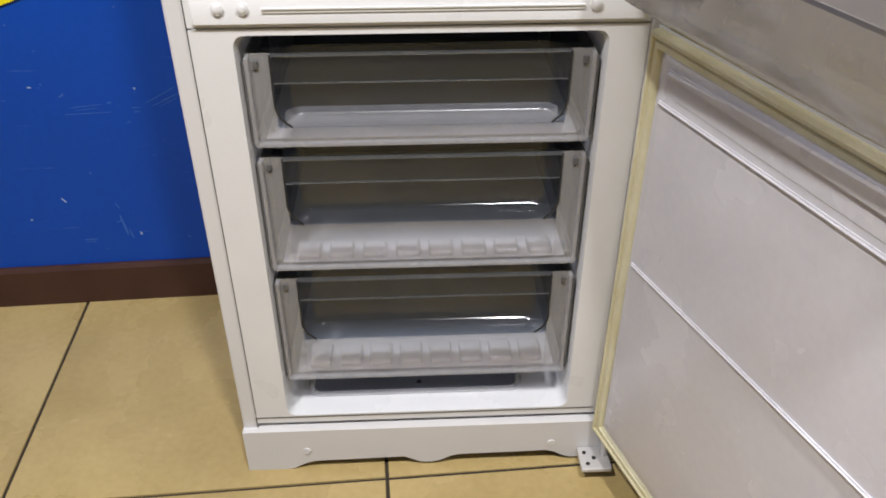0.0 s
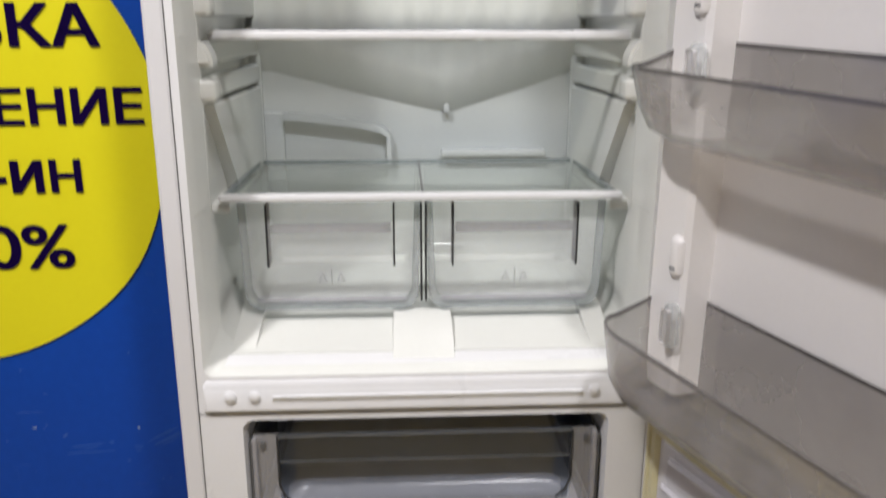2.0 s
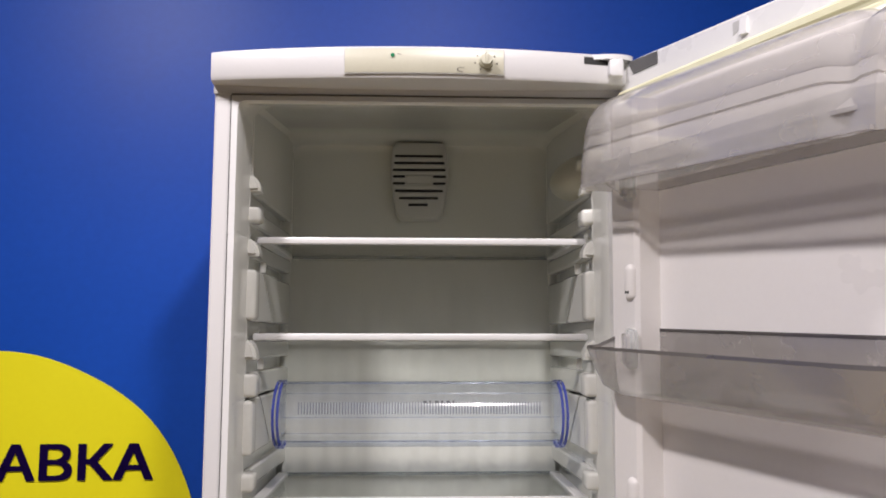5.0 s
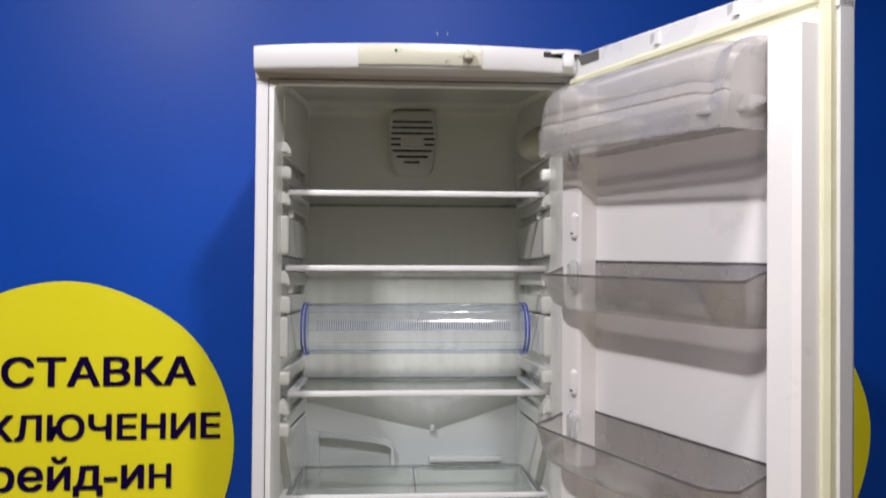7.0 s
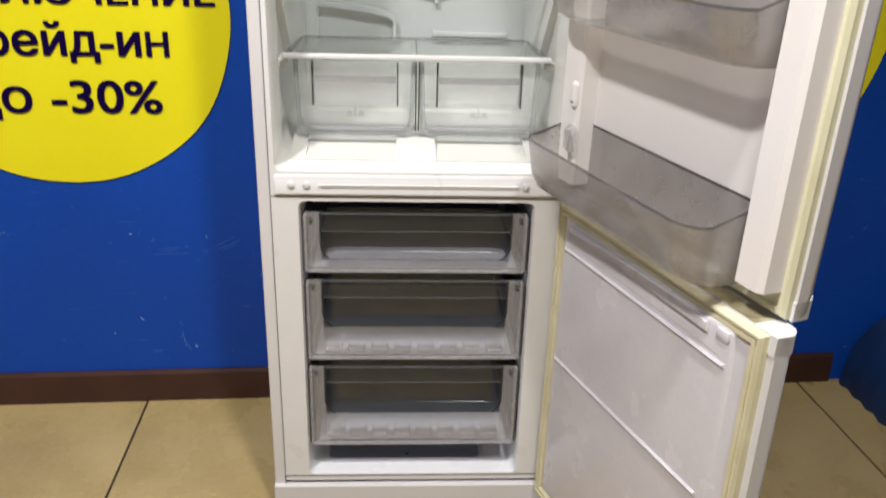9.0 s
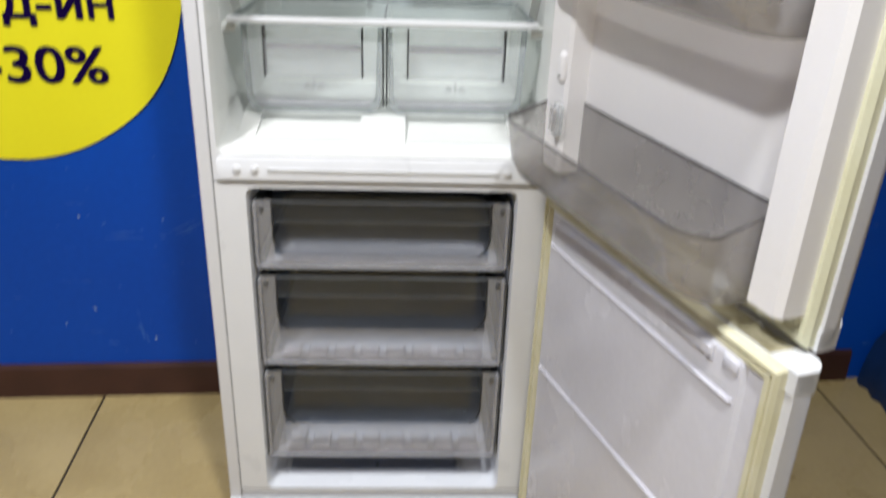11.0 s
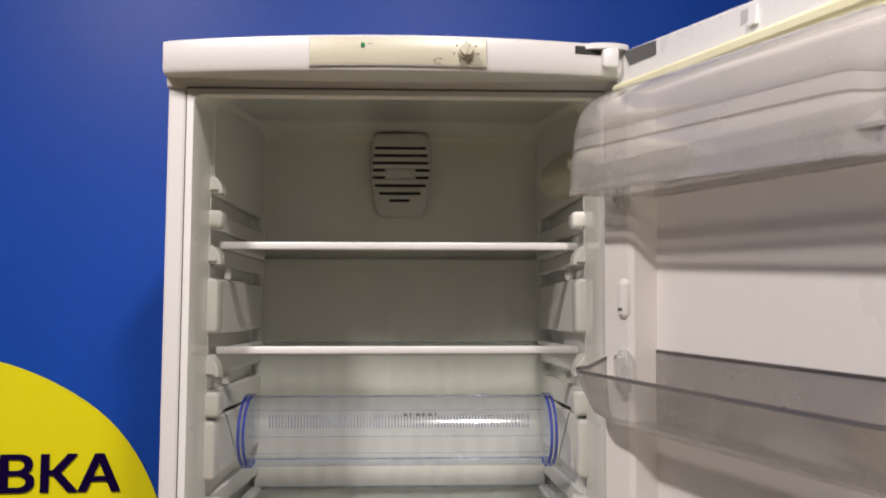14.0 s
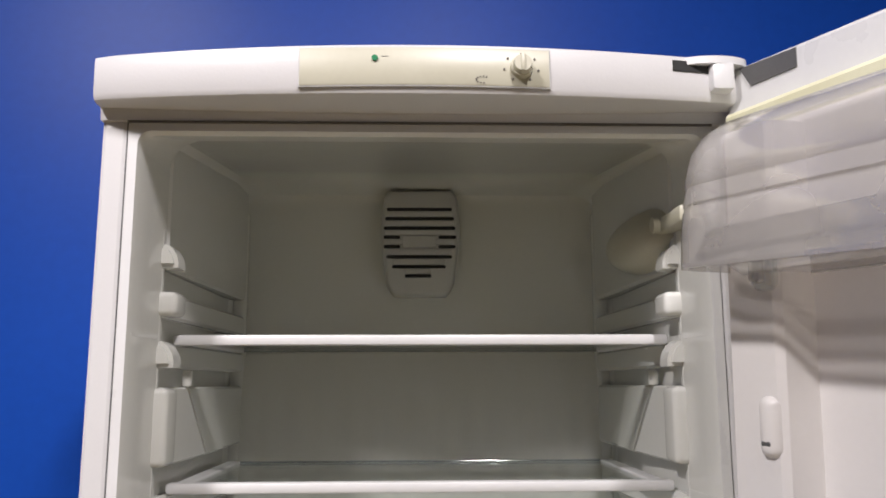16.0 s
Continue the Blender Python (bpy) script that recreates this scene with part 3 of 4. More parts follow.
part("indicator_light", disc(bmesh.new(), -0.043, bow(-0.043) - 0.0024, 1.8275, 0.0027, 0.002, seg=16), GREEN, panel, "small green indicator lamp")
part("print_mark", on_fascia(-0.037, -0.031, 1.8282, 1.8300, 0.0019, 2), INK, panel)
bm = bmesh.new()
for i in range(9):
    w = radians(60 + i * 27)
    x, z = 0.052 + 0.0062 * math.cos(w), 1.8085 + 0.003 * math.sin(w)
    disc(bm, x, bow(x) - 0.0019, z, 0.0008, 0.0008, seg=6)
part("print_mark", bm, INK, panel)
part("hinge_slot", on_fascia(0.227, 0.262, 1.8262, 1.8365, 0.0008, 4), DARK, fascia)
bm = bmesh.new()
rings = []
for i in range(13):
    w = math.pi * i / 12
    rings.append([(0.266 - 0.034 * math.cos(w), -0.030 - 0.016 * math.sin(w), z) for z in (1.833, 1.840)] + [(0.266 - 0.034 * math.cos(w), -0.02, z) for z in (1.840, 1.833)])
loft(bm, rings, (True, True))
box(bm, 0.262, 0.284, -0.046, -0.02, 1.808, 1.836, 0.005)
part("upper_hinge", bm, TRIM, fridge, "white plastic hinge cover", smooth=True)

# back wall of the fridge compartment: evaporator plate with its V-shaped gutter, and the relief under it
bm = bmesh.new()
rows = []
for i in range(121):
    x = -0.2505 + 0.501 * i / 120
    d = abs(x - 0.046) / (0.275 if x < 0.046 else 0.205)
    foot = 1.067 + 0.066 * min(1, d) ** 1.05
    edge = min(1.0, (0.2505 - abs(x)) / 0.03)
    w = 0.0012 * math.cos(x * math.tau / 0.037) * edge      # shallow upright flutes
    rows.append([(x, 0.4205, 1.60), (x, 0.406, 1.588), (x, 0.400, 1.56), (x, 0.396 + w, 1.40), (x, 0.392 + w * 1.6, 1.26), (x, 0.379 + w, foot + 0.068), (x, 0.382, foot + 0.052), (x, 0.416, foot + 0.004), (x, 0.4205, foot)])
loft(bm, rows, (True, True))
part("evaporator_plate", bm, LINER, fridge, "pale back plate with a V-shaped drip edge", smooth=True)
bm = boxed(0.042, 0.051, 0.404, 0.420, 1.068, 1.082, 0.002)
part("drain", bm, LINER, fridge)
bm = bmesh.new()
prism(bm, [(-0.214, 1.069), (-0.190, 1.069), (-0.095, 1.057), (-0.056, 1.048), (-0.044, 1.036), (-0.042, 0.985), (-0.049, 0.985), (-0.050, 1.030), (-0.060, 1.038), (-0.098, 1.046), (-0.190, 1.057), (-0.214, 1.057)], "y", 0.398, 0.424)
part("moulded_rib", bm, LINER, fridge, smooth=True)
part("moulded_rib", boxed(0.038, 0.207, 0.398, 0.424, 0.998, 1.0095, 0.003), LINER, fridge, smooth=True)
part("moulded_rib", boxed(-0.246, -0.2145, 0.408, 0.424, 0.96, 1.070, 0.004), LINER, fridge, smooth=True)

# fan cover high on the back wall
bm = bmesh.new()
out = [(-0.046, 1.8175), (0.043, 1.8175), (0.050, 1.808), (0.0545, 1.765), (0.0525, 1.735), (0.046, 1.682), (0.040, 1.672), (0.034, 1.667), (-0.037, 1.667), (-0.043, 1.672), (-0.049, 1.682), (-0.0555, 1.735), (-0.0575, 1.765), (-0.053, 1.808)]
cx, cz = -0.0015, 1.745
loft(bm, [[(x, 0.422, z) for x, z in out], [(x, 0.393, z) for x, z in out], [(cx + (x - cx) * 0.97, 0.388, cz + (z - cz) * 0.975) for x, z in out], [(cx + (x - cx) * 0.91, 0.3855, cz + (z - cz) * 0.93) for x, z in out]], (True, True))
fan = part("fan_cover", bm, FANGREY, fridge, "pale ribbed fan cover with dark slots", smooth=True)
FAN_ROWS = ((1.789, [(-0.049, 0.043)]), (1.7755, [(-0.051, 0.046)]), (1.762, [(-0.053, 0.048)]), (1.749, [(-0.053, -0.030), (0.024, 0.049)]), (1.7355, [(-0.053, -0.030), (0.024, 0.048)]), (1.721, [(-0.049, 0.043)]), (1.707, [(-0.041, 0.034)]), (1.694, [(-0.023, 0.014)]))
for z, runs in FAN_ROWS:
    for x0, x1 in runs:
        part("slot", boxed(x0, x1, 0.3840, 0.388, z - 0.0023, z + 0.0023, 0.0012, 1), DARK, fan)
for i in range(len(FAN_ROWS) - 1):
    z = (FAN_ROWS[i][0] + FAN_ROWS[i + 1][0]) / 2
    x0, x1 = FAN_ROWS[i + 1][1][0][0] + 0.001, FAN_ROWS[i + 1][1][-1][1] - 0.001
    part("rib", boxed(x0, x1, 0.3825, 0.388, z - 0.0038, z + 0.0038, 0.0016, 2), FANGREY, fan, smooth=True)
part("badge", boxed(-0.027, 0.021, 0.3822, 0.388, 1.7345, 1.7505, 0.0012), FANGREY, fan)

# lamp housing on the right side wall
lamp = bmesh.new()
bmesh.ops.create_uvsphere(lamp, u_segments=32, v_segments=16, radius=1.0, matrix=Matrix.LocRotScale((0.272, 0.165, 1.706), Euler((0, radians(-14), radians(8))), (0.058, 0.088, 0.037)))
lamp = part("lamp_housing", lamp, CREAM, fridge, "yellowed cream lamp housing", smooth=True)
bm = disc(bmesh.new(), 0.2450, 0.086, 1.708, 0.0085, 0.012, "x", 18)
box(bm, 0.246, 0.268, 0.018, 0.112, 1.699, 1.716, 0.004)
part("lamp_socket", bm, CREAM, lamp, smooth=True)

# both side walls step inwards behind the shelf noses; dark channels for the shelves are sunk into them and run to the back
RUNS = ((1.661, 1.835, "top"), (1.612, 1.638, "block"), (1.562, 1.588, "dome"), (1.466, 1.543, "tall"), (1.408, 1.437, "dome"), (1.352, 1.388, "block"), (1.268, 1.349, "tall"), (1.216, 1.244, "block"), (1.160, 1.189, "dome"), (1.118, 1.146, "block"), (0.985, 1.1125, "tall"))


def side_face(s, y):
    """The inner face of the stepped side wall, which leans in a little towards the back."""
    return s * (0.2585 - 0.0125 * (y - 0.083) / 0.32)


def guide_run(s, corners, proud=0.0, edge=0.003):
    bm = bmesh.new()
    loft(bm, [[(s * 0.2725, y, z) for y, z in corners], [(side_face(s, y) + s * (edge - proud), y, z) for y, z in corners], [(side_face(s, y) - s * proud, y + (edge if y < 0.2 else -edge), z + (edge if i < 2 else -edge)) for i, (y, z) in enumerate(corners)]], (True, True))
    part("guide_block", bm, LINER, fridge, smooth=True)


for s in (-1, 1):
    for z0, z1, kind in RUNS:
        low = z0 < 1.0      # the lowest panel's front edge slants
        guide_run(s, [(0.225 if low else 0.0835, z0), (0.402, z0), (0.402, z1), (0.118 if low else 0.0835, z1)])
        if kind == "tall" and not low:      # proud panels, split by a slanting groove
            k = (z1 - z0) / 0.077
            guide_run(s, [(0.084, z0), (0.229 - 0.08 * (1 - k) * (k < 1), z0), (0.150, z1), (0.084, z1)], 0.004, 0.002)
            guide_run(s, [(0.236, z0), (0.303, z0), (0.258, z1), (0.157, z1)], 0.004, 0.002)
        if low:
            continue
        bm = bmesh.new()
        if kind in ("dome", "top"):      # a rounded tooth, broad at its foot
            h = 0.024 if kind == "top" else z1 - z0
            arch = [(0.2725, z0), (0.2445, z0), (0.2445, z0 + 0.25 * h), (0.2465, z0 + 0.55 * h), (0.2515, z0 + 0.85 * h), (0.2575, z0 + h), (0.2640, z0 + 0.9 * h), (0.2725, z0 + 0.5 * h)]
            prism(bm, [(s * x, z) for x, z in arch], "y", 0.069, 0.098)
            front = [e for e in bm.edges if all(v.co.y < 0.0691 for v in e.verts)]
            bmesh.ops.bevel(bm, geom=front, offset=0.004, segments=4, affect="EDGES")
        else:
            box(bm, s * (0.2435 if kind == "block" else 0.2475), s * 0.272, 0.069, 0.106, z0 + 0.001, z1 - 0.001, 0.006, 4)
        part("shelf_nose", bm, LINER, fridge, smooth=True)
    part("channel_back", boxed(s * 0.2640, s * 0.2715, 0.0845, 0.400, 1.114, 1.660), LINER, fridge)
    part("guide_end", boxed(s * 0.2440, s * 0.270, 0.396, 0.416, 0.99, 1.79, 0.008, 3), LINER, fridge, smooth=True)
    for z in (1.591, 1.442, 1.348, 1.195, 0.995):
        bm = bmesh.new()
        prism(bm, [(s * 0.2641, 0.008), (s * 0.2624, 0.032), (s * 0.2600, 0.0715), (s * 0.2640, 0.0715), (s * 0.2665, 0.008)], "z", z - 0.0017, z + 0.0017)
        part("liner_seam", bm, LINER, fridge)
    part("guide_rib", boxed(s * 0.2600, s * 0.266, 0.0725, 0.0765, 0.985, 1.700, 0.001, 2), LINER, fridge, smooth=True)
    part("shelf_rest", boxed(s * 0.272, s * 0.2475, 0.125, 0.385, 0.972, 0.986, 0.003), LINER, fridge, smooth=True)
    for z in (1.552, 1.400):      # small hooks that hold the shelves
        part("shelf_hook", boxed(s * 0.2475, s * 0.258, 0.150, 0.160, z - 0.009, z + 0.009, 0.003, 2), LINER, fridge, smooth=True)

# floor of the fridge compartment: raised ledges under the crispers
bm = bmesh.new()
prism(bm, [(0.05, 0.8095), (0.115, 0.815), (0.19, 0.832), (0.40, 0.840), (0.40, 0.80), (0.05, 0.80)], "x", -0.245, 0.245)
part("floor_ledge", bm, LINER, fridge, smooth=True)
bm = bmesh.new()
prism(bm, [(0.030, 0.806), (0.046, 0.813), (0.13, 0.834), (0.19, 0.837), (0.19, 0.80)], "x", -0.040, 0.037)
part("floor_ledge", bm, LINER, fridge, smooth=True)
for s in (-1, 1):
    bm = bmesh.new()
    prism(bm, [(0.06, 0.810), (0.10, 0.820), (0.15, 0.836), (0.30, 0.837), (0.30, 0.80)], "x", s * 0.245, s * 0.215)
    part("floor_ledge", bm, LINER, fridge, smooth=True)


# ---- doors ----
def door_pose(x, y, theta, sag=0.0, lean=0.0):
    """Doors are built shut: x runs from the hinge edge (0) to minus their width, y inwards, from the gasket plane (0). sag: degrees by which the free edge hangs."""
    return Matrix.Translation((x, y, 1.3)) @ pose(0, 0, 0, 0, 0, theta) @ pose(0, 0, 0, 0, -sag, 0) @ pose(0, 0, 0, lean) @ Matrix.Translation((0, 0, -1.3))


UPPER = door_pose(0.2835, -0.002, 110.4, 1.9, -0.6) @ Matrix.Diagonal((0.991, 1, 1, 1))
LOWER = door_pose(0.2835, -0.010, 107.0, -0.3, 0.44)
W = 0.580      # width of the lower door
WU = 0.588      # width of the upper door


def stations(w):
    return [0, 0.004, 0.010, 0.018, 0.03] + [0.03 + (w - 0.06) * i / 12 for i in range(1, 12)] + [w - 0.03, w - 0.018, w - 0.010, w - 0.004, w]


def front_of(u, w):
    """The bowed front of a door, which comes back towards its two side edges."""
    e = min(u, w - u)
    return -0.042 - 0.014 * (1 - (2 * u / w - 1) ** 2) + 0.016 * max(0.0, 1 - e / 0.02) ** 2


def door_skin(z0, z1, w):
    bm = bmesh.new()
    rings = []
    for u in stations(w):
        y = front_of(u, w)
        rings.append([(-u, -0.004, z0), (-u, y + 0.006, z0), (-u, y, z0 + 0.006), (-u, y, z1 - 0.006), (-u, y + 0.006, z1), (-u, -0.004, z1)])
    loft(bm, rings, (True, True))
    return bm


def gasket(z0, z1, u0, u1, k=1.0):
    bm = bmesh.new()
    prof = [(0.0, -0.004), (0.0, 0.006), (0.004, 0.012), (0.010, 0.012), (0.012, 0.008), (0.015, 0.008), (0.017, 0.011), (0.027, 0.011), (0.032, 0.004), (0.032, -0.004)]
    rings = []
    for d, y in prof:
        d *= k
        rings.append([(-x, y, z) for x, z in ((u0 + d, z0 + d), (u1 - d, z0 + d), (u1 - d, z1 - d), (u0 + d, z1 - d))])
    loft(bm, rings)
    return bm


upper = part("upper_door", door_skin(0.783, 1.788, WU), ENAMEL, fridge, "white upper door, wide open", m=UPPER, smooth=True)
lower = part("lower_door", door_skin(0.085, 0.750, W), ENAMEL, fridge, "white freezer door, wide open", m=LOWER, smooth=True)
# top cap of the upper door with its hinge recess and notches
bm = bmesh.new()
rings = []
for u in stations(WU):
    y = front_of(u, WU) - 0.001
    top = 1.835 - 0.012 * min(1, u / 0.4) + 0.007 * max(0, (u - 0.45) / 0.13) ** 2      # the upper edge dips in the middle
    rings.append([(-u, -0.002, 1.768), (-u, y, 1.768), (-u, y, top - 0.006), (-u, y + 0.006, top), (-u, -0.006, top), (-u, -0.002, top - 0.004)])
loft(bm, rings, (True, True))
part("top_cap", bm, TRIM, upper, "white plastic top cap", smooth=True)
# no hollow is cut: a dark plate paints the recess's shade
part("hinge_recess_shade", prism(bmesh.new(), [(-0.084, 1.812), (-0.084, 1.829), (-0.017, 1.832), (-0.030, 1.812)], "y", -0.004, -0.0008), DARK_GREY, upper)
for u in (0.240, 0.412):      # moulded notches with a sloping foot; the grey face paints their shade
    bm = bmesh.new()
    prism(bm, [(-u - 0.012, 1.820), (-u + 0.012, 1.820), (-u + 0.012, 1.804), (-u + 0.002, 1.809)], "y", -0.004, -0.0014)
    notch = part("notch", bm, GREY_TRIM_SHADE, upper)
    bm = bmesh.new()
    prism(bm, [(0.0008, 1.820), (0.0030, 1.800), (-0.004, 1.800), (-0.004, 1.820)], "x", -u - 0.013, -u - 0.002)
    part("slope", bm, TRIM, notch)


def end_cap(z0, z1, w):
    bm = bmesh.new()
    loft(bm, [[(-u, -0.002, z0), (-u, front_of(u, w) - 0.003, z0), (-u, front_of(u, w) - 0.003, z1), (-u, -0.002, z1)] for u in stations(w)], (True, True))
    return bm


part("bottom_cap", end_cap(0.778, 0.806, WU), TRIM, upper, "white plastic bottom cap", smooth=True)
part("top_cap", end_cap(0.724, 0.7530, W), TRIM, lower, "white plastic top cap", smooth=True)
# olive film darkens the cap as the upper door's shade would
part("shade_film", boxed(-0.535, -0.02, -0.036, -0.003, 0.752, 0.7538), OLIVE_SHADE, lower, "olive film painted as shade under the upper door")
part("gasket", gasket(0.7815, 1.790, 0.006, 0.583, 1.25), GASKET_PALE, upper, "cream rubber gasket")
part("gasket", gasket(0.088, 0.750, 0.004, W - 0.013, 0.66), GASKET, lower, "yellowed rubber gasket")
# inner liner of the upper door
bm = bmesh.new()
rings = []
for d, y in ((0.0, -0.003), (0.0, 0.008), (0.004, 0.012), (0.012, 0.014)):
    rings.append([(-x, y, z) for x, z in rounded(0.033 + d, 0.575 - d, 0.810 + d, 1.768 - d, 0.02)])
loft(bm, rings, (True, True))
part("door_liner", bm, DOOR_LINER, upper, "pale inner door liner", smooth=True)
bm = bmesh.new()
prism(bm, [(-0.035, 0.008), (-0.038, 0.040), (-0.044, 0.047), (-0.092, 0.047), (-0.098, 0.042), (-0.103, 0.012)], "z", 0.812, 1.757)
part("side_ridge", bm, DOOR_LINER, upper)
bm = bmesh.new()
prism(bm, [(-0.516, 0.012), (-0.518, 0.042), (-0.524, 0.048), (-0.563, 0.048), (-0.571, 0.041), (-0.573, 0.008)], "z", 0.819, 1.748)
part("side_ridge", bm, DOOR_LINER, upper)
for z in (1.515, 1.243, 0.972):
    bm = boxed(-0.094, -0.074, 0.036, 0.0535, z - 0.024, z + 0.024, 0.0085, 5)
    clip = part("bin_clip", bm, DOOR_LINER, upper, smooth=True)
    part("clip_hole", boxed(-0.089, -0.079, 0.050, 0.0539, z - 0.015, z - 0.010, 0.002), DARK_GREY, clip)
# inner panel of the lower door with raised ridges
bm = bmesh.new()
rings = []
for u0, u1, z0, z1, y in ((0.026, 0.547, 0.110, 0.730, -0.003), (0.026, 0.547, 0.110, 0.730, 0.005), (0.036, 0.520, 0.122, 0.733, 0.006), (0.040, 0.516, 0.127, 0.731, 0.012), (0.050, 0.508, 0.138, 0.727, 0.014)):
    rings.append([(-x, y, z) for x, z in rounded(u0, u1, z0, z1, 0.006)])
loft(bm, rings, (True, True))
part("door_liner", bm, LOWER_LINER, lower, "pale inner freezer door liner", smooth=True)
bm = bmesh.new()      # broad ledge under the gasket, widening towards the free edge
prism(bm, [(-0.054, 0.711), (-0.470, 0.709), (-0.470, 0.729), (-0.390, 0.7295), (-0.200, 0.725), (-0.057, 0.7195)], "y", 0.008, 0.020)
bmesh.ops.bevel(bm, geom=[e for e in bm.edges if all(v.co.y > 0.019 for v in e.verts)], offset=0.004, segments=3, affect="EDGES")
part("ridge", bm, LOWER_LINER, lower, smooth=True)
part("ridge", boxed(-0.513, -0.486, 0.008, 0.0165, 0.711, 0.7285, 0.003), LOWER_LINER, lower, smooth=True)
# flat grey strip painted for the shade in a shallow groove
part("crease_shade", boxed(-0.500, -0.075, 0.010, 0.0144, 0.6876, 0.6890), GREY_TRIM_SHADE, lower)
for z0, z1, u0, u1 in ((0.675, 0.677, 0.046, 0.512), (0.440, 0.452, 0.044, 0.500)):
    bm = bmesh.new()
    prism(bm, [(-u0, z0 - 0.0028), (-u1, z1 - 0.0028), (-u1, z1 + 0.0028), (-u0, z0 + 0.0028)], "y", 0.010, 0.018)
    bmesh.ops.bevel(bm, geom=[e for e in bm.edges if all(v.co.y > 0.017 for v in e.verts)], offset=0.0022, segments=3, affect="EDGES")
    part("ridge", bm, LOWER_LINER, lower, smooth=True)


# ---- loose fittings ----
def glass_shelf(z, y0=0.118, y1=0.373, split=False, front=0.0055):
    t = thing("glass_shelf", pose(0, 0, z), label="glass refrigerator shelf with a white front trim", category="shelf", group="refrigerator shelves")
    part("pane", boxed(-0.247, 0.247, y0 + 0.004, y1, -0.002, 0.002), GLASS, t, "clear greenish glass pane")
    part("front_trim", boxed(-0.2585, 0.2585, y0 - 0.006, y0 + 0.008, -front, front, 0.003), TRIM, t, "white plastic front trim", smooth=True)
    edge = CLEAR_EDGE if split else TRIM
    part("rear_trim", boxed(-0.244, 0.244, y1 - 0.001, y1 + 0.004, -0.0025, 0.003, 0.001), CLEAR_EDGE, t)
    for s in (-1, 1):
        part("side_trim", boxed(s * 0.2555, s * (0.247 if split else 0.238), y0 + 0.008, y1 - 0.004, -0.004, 0.004, 0.002), edge, t)
    return t


glass_shelf(1.591)
glass_shelf(1.442)
glass_shelf(1.195)
cover = glass_shelf(0.995, 0.112, split=True, front=0.0048)
tagged(cover, "glass crisper cover shelf with a white front trim")
part("divider", boxed(-0.0015, 0.0015, 0.12, 0.372, 0.002, 0.004), SMOKE_RIM, cover)


def bottle_tray():
    t = thing("bottle_tray", pose(0, 0, 0), label="curved clear bottle tray with blue edges hung under a shelf", category="tray")
    def arc(rad, n=16):
        out = []
        for i in range(n + 1):
            w = radians(-115 + 230 * i / n + 180)
            out.append((0.19 + rad * math.cos(w) * 1.25, 1.319 + rad * math.sin(w)))
        return out
    bm = bmesh.new()
    loft(bm, [[(x, y, z) for y, z in arc(0.052)] for x in (-0.218, 0.218)], cyclic=False)
    part("curved_sheet", bm, BLUE_CLEAR, t, smooth=True)
    for y, z in (arc(0.052)[0], arc(0.052)[-1]):
        part("long_edge", disc(bmesh.new(), 0, y, z, 0.0014, 0.44, "x", 10), BLUE_BAND, t, smooth=True)
    for k in (5, 8, 10):      # faint moulded lines along the sheet
        y, z = arc(0.0515)[k]
        part("moulded_line", disc(bmesh.new(), 0, y, z, 0.0009, 0.43, "x", 8), BLUE_CLEAR, t, smooth=True)
    bm = bmesh.new()
    for i in range(84):
        x = -0.208 + i * 0.005
        box(bm, x - 0.0009, x + 0.0009, 0.270, 0.273, 1.311, 1.331)
    part("rib_band", bm, BLUE_BAND, t, "fine ribs moulded in the back")
    for i, w in enumerate((0.006, 0.004, 0.007, 0.005, 0.006, 0.004)):
        x = 0.005 + i * 0.010
        part("print_mark", boxed(x, x + w, 0.2665, 0.2680, 1.330, 1.334), DARK_GREY, t)
    for s in (-1, 1):
        for x in (0.219, 0.226):
            bm = bmesh.new()
            loft(bm, [[(s * x, y, z) for y, z in arc(0.0545)], [(s * (x + 0.003), y, z) for y, z in arc(0.0545)], [(s * (x + 0.003), y, z) for y, z in arc(0.0495)], [(s * x, y, z) for y, z in arc(0.0495)]], cyclic=False)
            part("edge_band", bm, BLUE_RIM, t, "blue plastic edge")
        bm = bmesh.new()
        prism(bm, arc(0.05), "x", s * 0.2215, s * 0.2235)
        part("end_plate", bm, BLUE_CLEAR, t)
    return t


bottle_tray()


